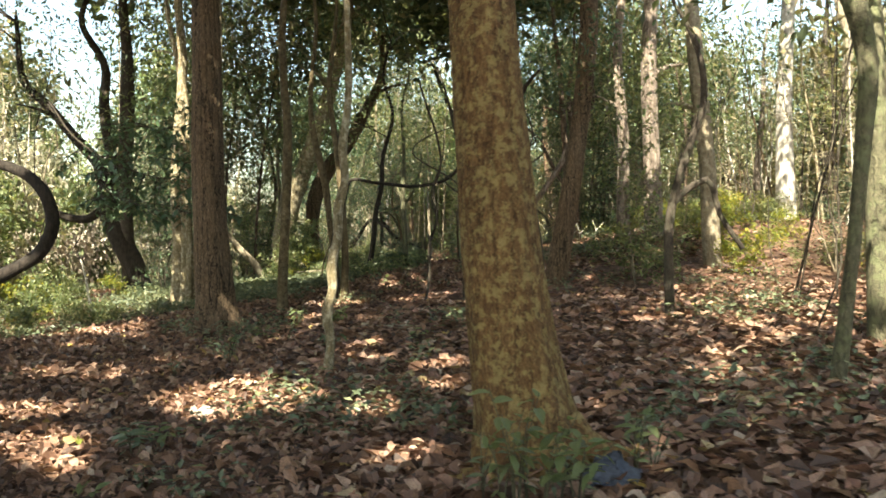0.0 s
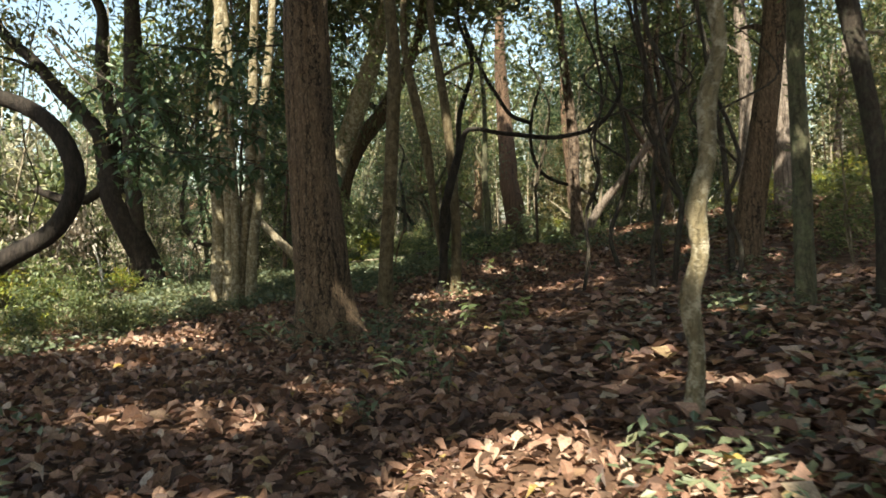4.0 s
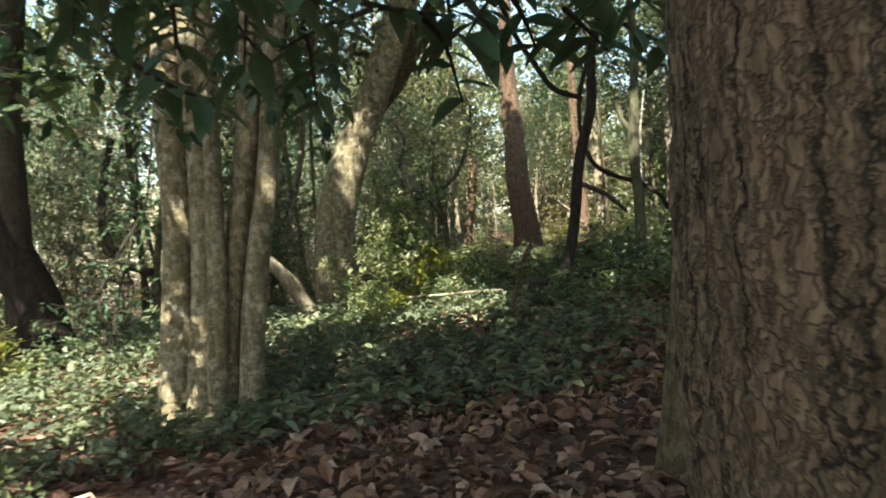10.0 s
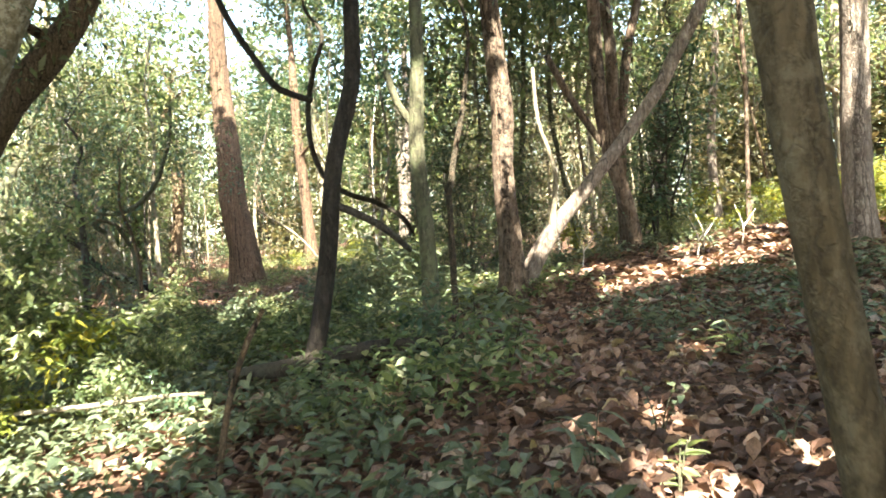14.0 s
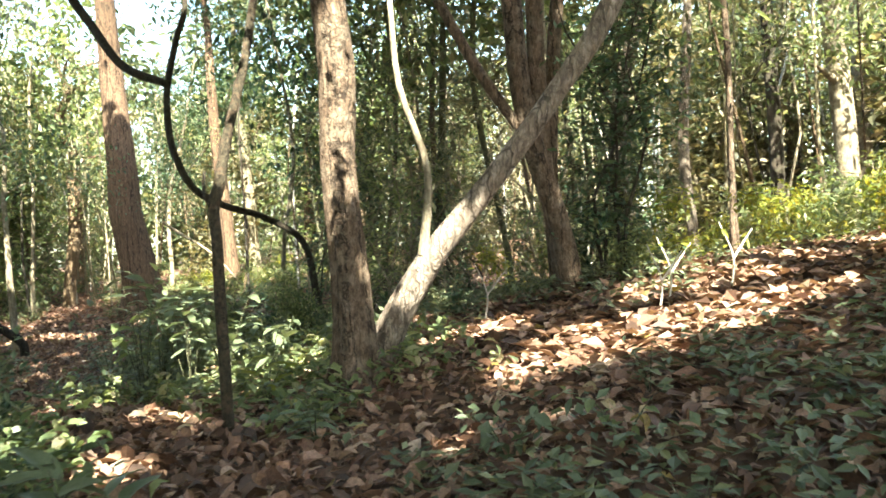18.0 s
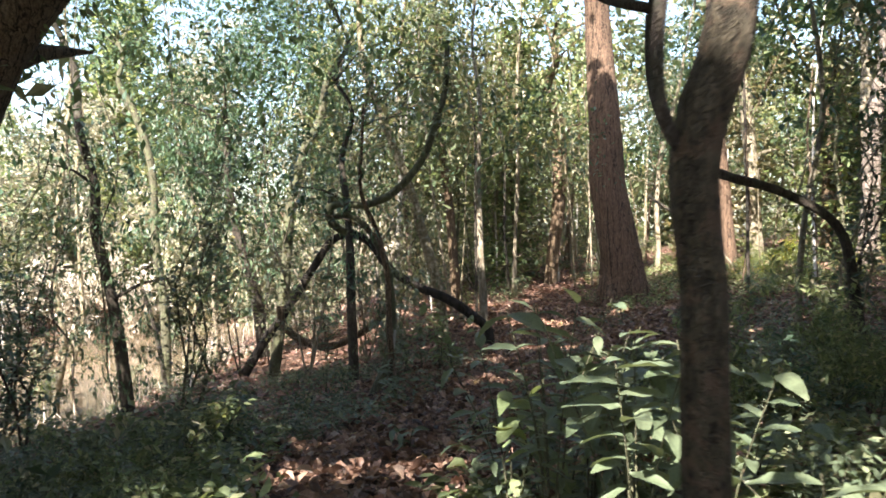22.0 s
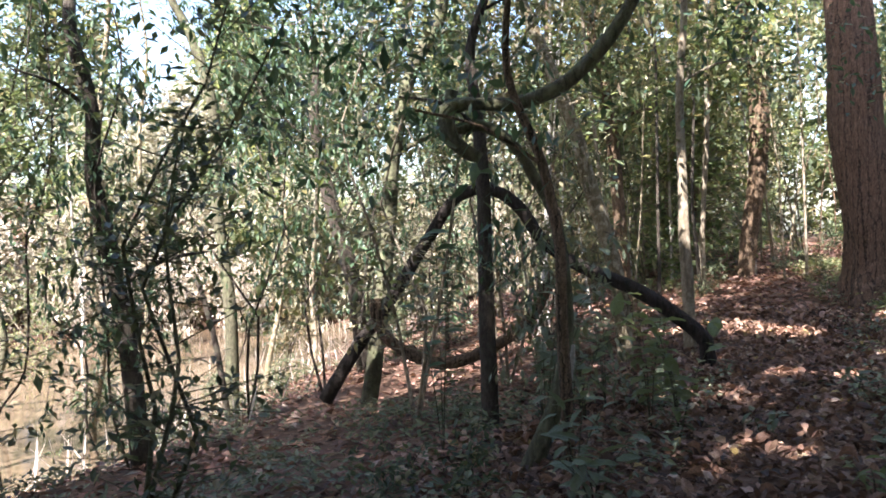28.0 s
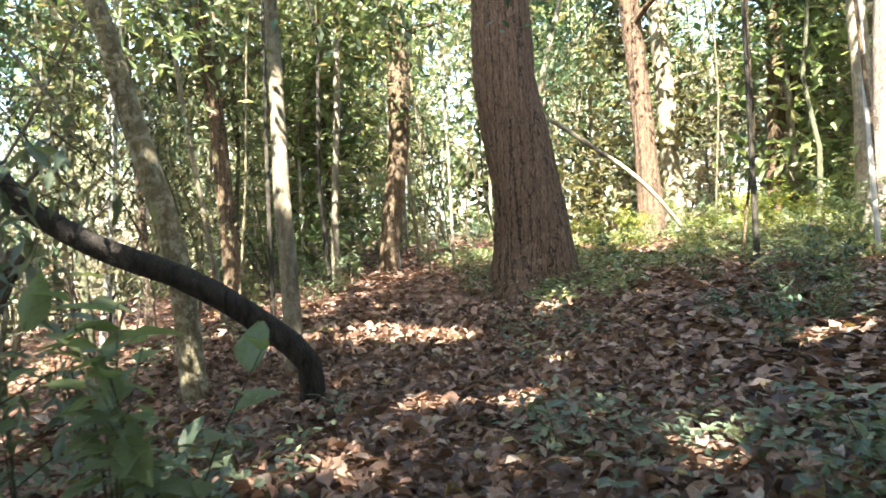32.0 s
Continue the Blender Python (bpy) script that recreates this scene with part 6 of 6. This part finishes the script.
tagged(piece("foliage", mesh_of("foliage", *broad(g, st[k] * (1 - f_) + en[k] * f_ + g.normal(0, 0.06, (len(k), 3)) - org, 0.16, 0.42, 0.5, 0.4, 0.2, 0.25), LEAF_DARK, False), bough), kind="stuff")
# a second branch, low over the path, with large leaves
lines = [[(-7.2, 16.8, 3.1), (-6.5, 16.0, 2.3), (-5.3, 15.75, 2.02), (-4.2, 15.8, 1.95)]]
for k in range(34):
    x = -6.7 + 2.7 * k / 33
    y, z, a = 15.75 + g.normal(0, 0.12), 1.95 + 0.25 * max(0, -5.6 - x) + g.normal(0, 0.07), g.uniform(0, 6.28)
    lines.append([(x, y, z), (x + math.cos(a) * 0.18, y + math.sin(a) * 0.18, z - 0.04), (x + math.cos(a) * 0.36, y + math.sin(a) * 0.36, z - g.uniform(0.05, 0.25))])
broadleaf("overhanging_branch", lines, BIG_DARK, 0.18, 5, g, "low overhanging branch with large glossy dark leaves", "branch", "dark", 0.012)
# beside the end of the rise
seedling(0.62, 28.35, 1.12, 6, BIG_LOW, 0.185, 9, g, "waist-high plant with large glossy green leaves", 0.42, lo=0.55)
seedling(0.95, 28.5, 1.0, 6, BIG_LOW, 0.18, 9, g, "waist-high plant with large glossy green leaves", 0.5, lo=0.5)
for x, y, h_ in ((0.3, 29.0, 1.55), (0.5, 29.35, 1.4), (0.1, 29.7, 1.15), (0.7, 29.2, 1.2), (0.9, 29.8, 0.8), (0.45, 30.1, 0.75), (1.3, 29.3, 0.7), (0.1, 30.6, 0.5)):
    seedling(x, y, h_ * 0.92, 5, BIG_LOW, 0.15, 12, g, "waist-high plant with large glossy green leaves", 0.42, lo=0.25)
seedling(0.3, 29.2, 0.85, 3, BIG_LIGHT, 0.2, 7, g, "knee-high plant with fresh green leaves", 0.3, lo=0.5)
seedling(0.75, 29.1, 0.8, 4, BIG_LOW, 0.22, 6, g, "knee-high plant with large glossy green leaves", 0.4)
seedling(1.25, 28.0, 0.7, 4, BIG_LOW, 0.2, 6, g, "knee-high plant with large glossy green leaves", 0.4)
seedling(1.0, 27.2, 0.5, 3, BIG_YELLOW, 0.2, 6, g, "small plant with yellow-green leaves in sunlight", 0.3)
seedling(-1.6, 25.9, 0.55, 4, BIG_LIGHT, 0.13, 7, g, "small bright green seedling beside the path", 0.3)
for x, y, h_ in ((-1.75, 37.0, 0.8), (-1.6, 36.6, 0.5), (-2.0, 39.3, 1.0), (-2.3, 39.6, 1.6), (-1.9, 39.9, 1.0)):
    seedling(x, y, h_, 4, BIG_LOW, 0.17, 9, g, "tall leafy shoot beside a dark liana", 0.5, lo=0.35)
for x, y, h_ in ((-1.0, 38.9, 1.0), (-1.25, 39.2, 1.3)):
    seedling(x, y, h_, 5, BIG_ROUND, 0.18, 10, g, "tall leafy shoot beside a dark liana", 0.45, lo=0.25)
for x, y, h_, n in ((-2.0, 40.4, 1.75, 3), (-1.75, 40.7, 1.5, 3), (-1.95, 39.6, 1.2, 2), (-1.45, 40.4, 0.5, 3)):
    seedling(x, y, h_, n, BIG_ROUND if n == 2 else BIG_LOW, 0.18, 9, g, "leafy shoot beside the foot of an arching liana", 0.55, lo=0.2)
seedling(-2.2, 38.9, 1.9, 4, BIG_LOW, 0.2, 11, g, "tall leafy shoot beside a dark liana", 0.7)
seedling(-3.3, 39.3, 2.2, 4, BIG_DARK, 0.18, 12, g, "tall leafy shoot beside a dark liana", 0.8)
for x, y in ((-0.9, 32.6), (-0.2, 33.6), (1.0, 33.2), (-0.4, 41.9), (1.6, 38.2), (2.2, 39.6), (0.9, 40.5)):
    seedling(x, y, g.uniform(0.22, 0.4), 3, BIG_LIGHT if g.uniform() < 0.4 else BIG_LOW, 0.13, 5, g, "small green seedling on dry leaves", 0.22)
# at the foot of the spotted tree, and over the first stretch
for x, y, h_ in ((0.3, 4.55, 0.6), (0.45, 4.6, 0.5), (0.62, 4.55, 0.4), (0.2, 4.75, 0.45), (1.1, 4.8, 0.45), (1.25, 4.95, 0.35), (1.3, 5.6, 0.35), (1.7, 6.3, 0.3), (2.5, 5.9, 0.25), (-2.5, 5.4, 0.22), (-2.2, 5.9, 0.2), (-1.2, 6.9, 0.2), (-3.4, 10.2, 0.3), (-2.8, 10.6, 0.4), (-2.9, 11.2, 0.3), (-1.5, 10.8, 0.3), (-2.3, 11.9, 0.35), (-0.4, 11.0, 0.25), (-4.3, 13.7, 0.3), (-3.4, 13.9, 0.35), (-2.7, 15.2, 0.3), (-1.5, 20.3, 0.3), (-1.0, 21.0, 0.35), (-0.4, 20.6, 0.3), (0.9, 22.2, 0.35), (1.4, 22.9, 0.3), (1.8, 23.8, 0.3)):
    seedling(x, y, h_, 3, BIG_LIGHT if g.uniform() < 0.3 else BIG_LOW, 0.1, 5, g, "small green seedling on dry leaves", 0.18)
# plants scattered along the way
for x, y, h_, kind, sz in ((-2.0, 14.2, 0.3, BIG_LIGHT, 0.14), (-1.8, 14.0, 0.35, BIG_LIGHT, 0.14), (-2.68, 6.92, 0.25, BIG_LOW, 0.13), (-2.5, 7.1, 0.2, BIG_LIGHT, 0.12), (-2.83, 12.73, 0.3, BIG_LIGHT, 0.12), (-3.19, 11.53, 0.32, BIG_LOW, 0.13), (-2.48, 13.51, 0.4, BIG_LIGHT, 0.11), (-4.92, 14.38, 0.28, BIG_LOW, 0.15),
                         (-4.59, 14.58, 0.3, BIG_LOW, 0.14), (-4.45, 14.3, 0.4, BIG_LOW, 0.14), (-3.84, 14.19, 0.3, BIG_LOW, 0.13), (-3.34, 14.26, 0.25, BIG_LOW, 0.12), (-2.92, 14.59, 0.28, BIG_LOW, 0.12), (0.79, 22.21, 0.3, BIG_LIGHT, 0.12),
                         (-1.69, 20.7, 0.32, BIG_LOW, 0.15)):
    seedling(x, y, h_, 3, kind, sz, 6, g, "small green plant growing through dry leaves", 0.22)
for x, y, h_, kind, sz in ((-2.59, 21.54, 0.35, BIG_LOW, 0.16), (0.83, 25.58, 0.3, BIG_LOW, 0.14), (1.4, 24.24, 0.28, BIG_LOW, 0.14), (2.58, 24.47, 0.3, BIG_LOW, 0.12), (-0.5, 23.3, 0.5, BIG_LOW, 0.2),
                         (-0.75, 23.0, 0.45, BIG_LOW, 0.2), (-0.65, 23.8, 0.6, BIG_LOW, 0.18), (-1.0, 24.3, 0.6, BIG_LOW, 0.17), (0.9, 34.3, 0.35, BIG_LOW, 0.14), (0.2, 37.2, 0.3, BIG_LIGHT, 0.13), (0.7, 38.6, 0.25, BIG_LOW, 0.12), (-0.3, 38.9, 0.3, BIG_LOW, 0.13)):
    seedling(x, y, h_, 3, kind, sz, 6, g, "small green plant growing through dry leaves", 0.22)
for x, y, h_ in ((0.5, 4.35, 0.6), (0.7, 4.4, 0.45), (0.38, 4.5, 0.75)):
    seedling(x, y, h_, 4, BIG_LIGHT, 0.12, 7, g, "fresh green seedling at the foot of a tree", 0.25, lo=0.4)
# bare pale shoots in the patch of sun
for x, y in ((4.0, 25.9), (4.3, 26.1), (4.75, 25.8), (3.3, 27.6)):
    z = ground_at(x, y)
    broadleaf("seedling", [[(x, y, z), (x + 0.05, y, z + 0.3), (x - 0.05, y + 0.05, z + 0.62)], [(x + 0.05, y, z + 0.3), (x + 0.2, y, z + 0.45), (x + 0.3, y, z + 0.55)]], BIG_YELLOW, 0.13, 3, g, "pale bare-stemmed seedling in a patch of sun", "seedling", "white", 0.012)
# ferny bush lit by the sun beyond the mottled clump
FERNY = [plant("bush", 450 + k, 3, 2.3 - 1.1 * k, 0.5, 84, 11, 0.105, LEAF_LIGHT, "green", 0.42, 0.01, 0.55, "sunlit bush with fresh bright green leaves", "bush", 0.5 - 0.38 * k, 0.1, 0.5) for k in range(2)]
scatter(FERNY, [(-4.25, 24.6, 1.0), (-3.7, 24.3, 0.6), (-4.4, 25.1, 0.95), (-4.9, 24.2, 0.7), (-4.0, 25.3, 0.9), (-3.2, 25.0, 0.7), (-4.6, 23.9, 0.85), (-7.3, 16.6, 0.7), (-7.9, 17.0, 0.7), (-7.1, 17.4, 0.6), (-8.2, 17.8, 0.6), (-7.6, 18.3, 0.7), (-8.6, 17.2, 0.8), (-8.4, 16.2, 0.8), (1.4, 30.6, 0.6), (2.0, 31.4, 0.7), (2.6, 30.8, 0.6), (1.5, 32.3, 0.6), (3.0, 32.6, 0.7), (2.2, 33.4, 0.55), (1.2, 33.9, 0.5), (-1.9, 29.4, 0.5), (-2.4, 28.2, 0.6), (-2.9, 30.4, 0.6)], g, "sunlit bushes beyond the pale stems")

# a pale stone in the leaves
bm = bmesh.new()
bmesh.ops.create_icosphere(bm, subdivisions=3, radius=0.075)
for vert in bm.verts:
    c = vert.co
    vert.co = Vector((c.x * 1.15, c.y, c.z * 0.8)) * (1 + 0.1 * math.sin(31 * c.x + 17 * c.y) + 0.07 * math.sin(43 * c.z + 25 * c.x))
me = bpy.data.meshes.new("stone")
bm.to_mesh(me)
bm.free()
me.polygons.foreach_set("use_smooth", np.full(len(me.polygons), True))
me.materials.append(BARK["white"])
tagged(piece("stone", me, None, (-2.42, 8.2, ground_at(-2.42, 8.2) + 0.06)), "small pale stone lying in brown leaves", "stone")

# a crumpled sheet of plastic at the foot of the spotted tree
x, y = 0.96, 4.75
g = np.random.default_rng(71)
n = 18
u, v_ = np.meshgrid(np.linspace(-1, 1, n), np.linspace(-1, 1, n))
r2 = u ** 2 + v_ ** 2
hump = 0.17 * np.exp(-1.4 * r2) + 0.03 * np.sin(7 * u + 3 * v_) * np.cos(5 * v_ - 2 * u) + g.normal(0, 0.012, u.shape)
vv = np.stack([x + 0.17 * u + g.normal(0, 0.01, u.shape), y + 0.15 * v_ + g.normal(0, 0.01, u.shape), ground_at(x, y) + 0.035 + np.maximum(hump, 0.0)], -1)
q = (np.arange(n - 1)[:, None] * n + np.arange(n - 1)[None]).ravel()
wrap, wn, wl, wb = material("blue_grey_plastic", 0.8)
tint = ramp(wn, [(0.35, (0.035, 0.042, 0.06)), (0.65, (0.075, 0.088, 0.115))])
nz = wn.new("ShaderNodeTexNoise")
nz.inputs["Scale"].default_value = 9
wl.new(nz.outputs["Fac"], tint.inputs[0])
wl.new(tint.outputs[0], wb.inputs["Base Color"])
sheet = piece("plastic_sheet", mesh_of("plastic_sheet", vv, np.stack([q, q + 1, q + n + 1, q + n], -1), wrap))
tagged(sheet, "crumpled blue-grey plastic sheet at the foot of a tree", "litter")


def sprays(of, lo_, hi_, n, per, size, mat, g):
    """Hanging sprays of leaves on twigs, within a box, as part of a tree."""
    st = g.uniform(lo_, hi_, (n, 3))
    en = st + np.stack([g.normal(0, 0.3, n), g.normal(0, 0.3, n), -g.uniform(0.1, 0.5, n)], -1)
    org = np.array(of.location)
    tagged(piece("branchwork", mesh_of("branchwork", *rods(st - org, en - org, 0.005), BARK["dark"]), of), kind="stuff")
    k = np.repeat(np.arange(n), per)
    f = g.uniform(0, 1, len(k))[:, None]
    tagged(piece("foliage", mesh_of("foliage", *blades(g, st[k] * (1 - f) + en[k] * f + g.normal(0, 0.05, (len(k), 3)) - org, size, 0.3, 0.8, 0.4), mat, False), of), kind="stuff")


g = np.random.default_rng(72)
sprays(shore_, (-9.0, 39.4, 0.2), (-6.9, 41.0, 4.4), 120, 14, 0.15, LEAF_DARK, g)
sprays(shore_, (-8.4, 39.4, -0.9), (-6.7, 40.6, 0.6), 50, 12, 0.13, LEAF_DARK, g)
sprays(mossy_, (-2.6, 39.4, -0.2), (-1.5, 40.6, 1.5), 42, 11, 0.15, LEAF_LOW, g)
sprays(bank_tree_, (-6.2, 42.0, 1.2), (-4.0, 43.5, 4.6), 90, 14, 0.15, LEAF_DARK, g)
sprays(mossy_, (-3.7, 39.5, 0.6), (-2.3, 40.8, 3.4), 34, 12, 0.13, LEAF_DARK, g)

# ---- dead wood on the ground ----
g = np.random.default_rng(63)
for k in range(46):
    y = g.uniform(2, 46)
    x = float(eased(PX, y)) + g.normal(0, 3.2)
    a, ln, r = g.uniform(0, 6.28), g.uniform(0.3, 1.3), g.uniform(0.005, 0.018)
    pts = [(x + math.cos(a) * ln * f + g.normal(0, 0.03), y + math.sin(a) * ln * f + g.normal(0, 0.03), 0, r * (1 - 0.5 * f)) for f in (0, 0.35, 0.7, 1)]
    tree(("brown", "pale", "dark")[k % 3], pts, "dry fallen twig lying on the leaf litter", name="twig", category="twig", part="stem", lie=True, sides=6, step=0.12)

# ---- fallen leaves that can be told apart ----
g = np.random.default_rng(64)
for k in range(200):
    y = g.uniform(1.5, 12) if k < 120 else g.uniform(33, 41)
    x = float(eased(PX, y)) + g.uniform(-1.8, 3.0)
    s = g.uniform(0.13, 0.23)
    lf = piece("fallen_leaf", BIG_YELLOW[0] if k % 29 == 3 else BIG_DRY[k % 3], ground, (x, y, ground_at(x, y) + g.uniform(0.03, 0.07)))
    lf.rotation_euler, lf.scale = (g.normal(0, 0.3), g.normal(0, 0.4), g.uniform(0, 6.28)), (s, s, s)
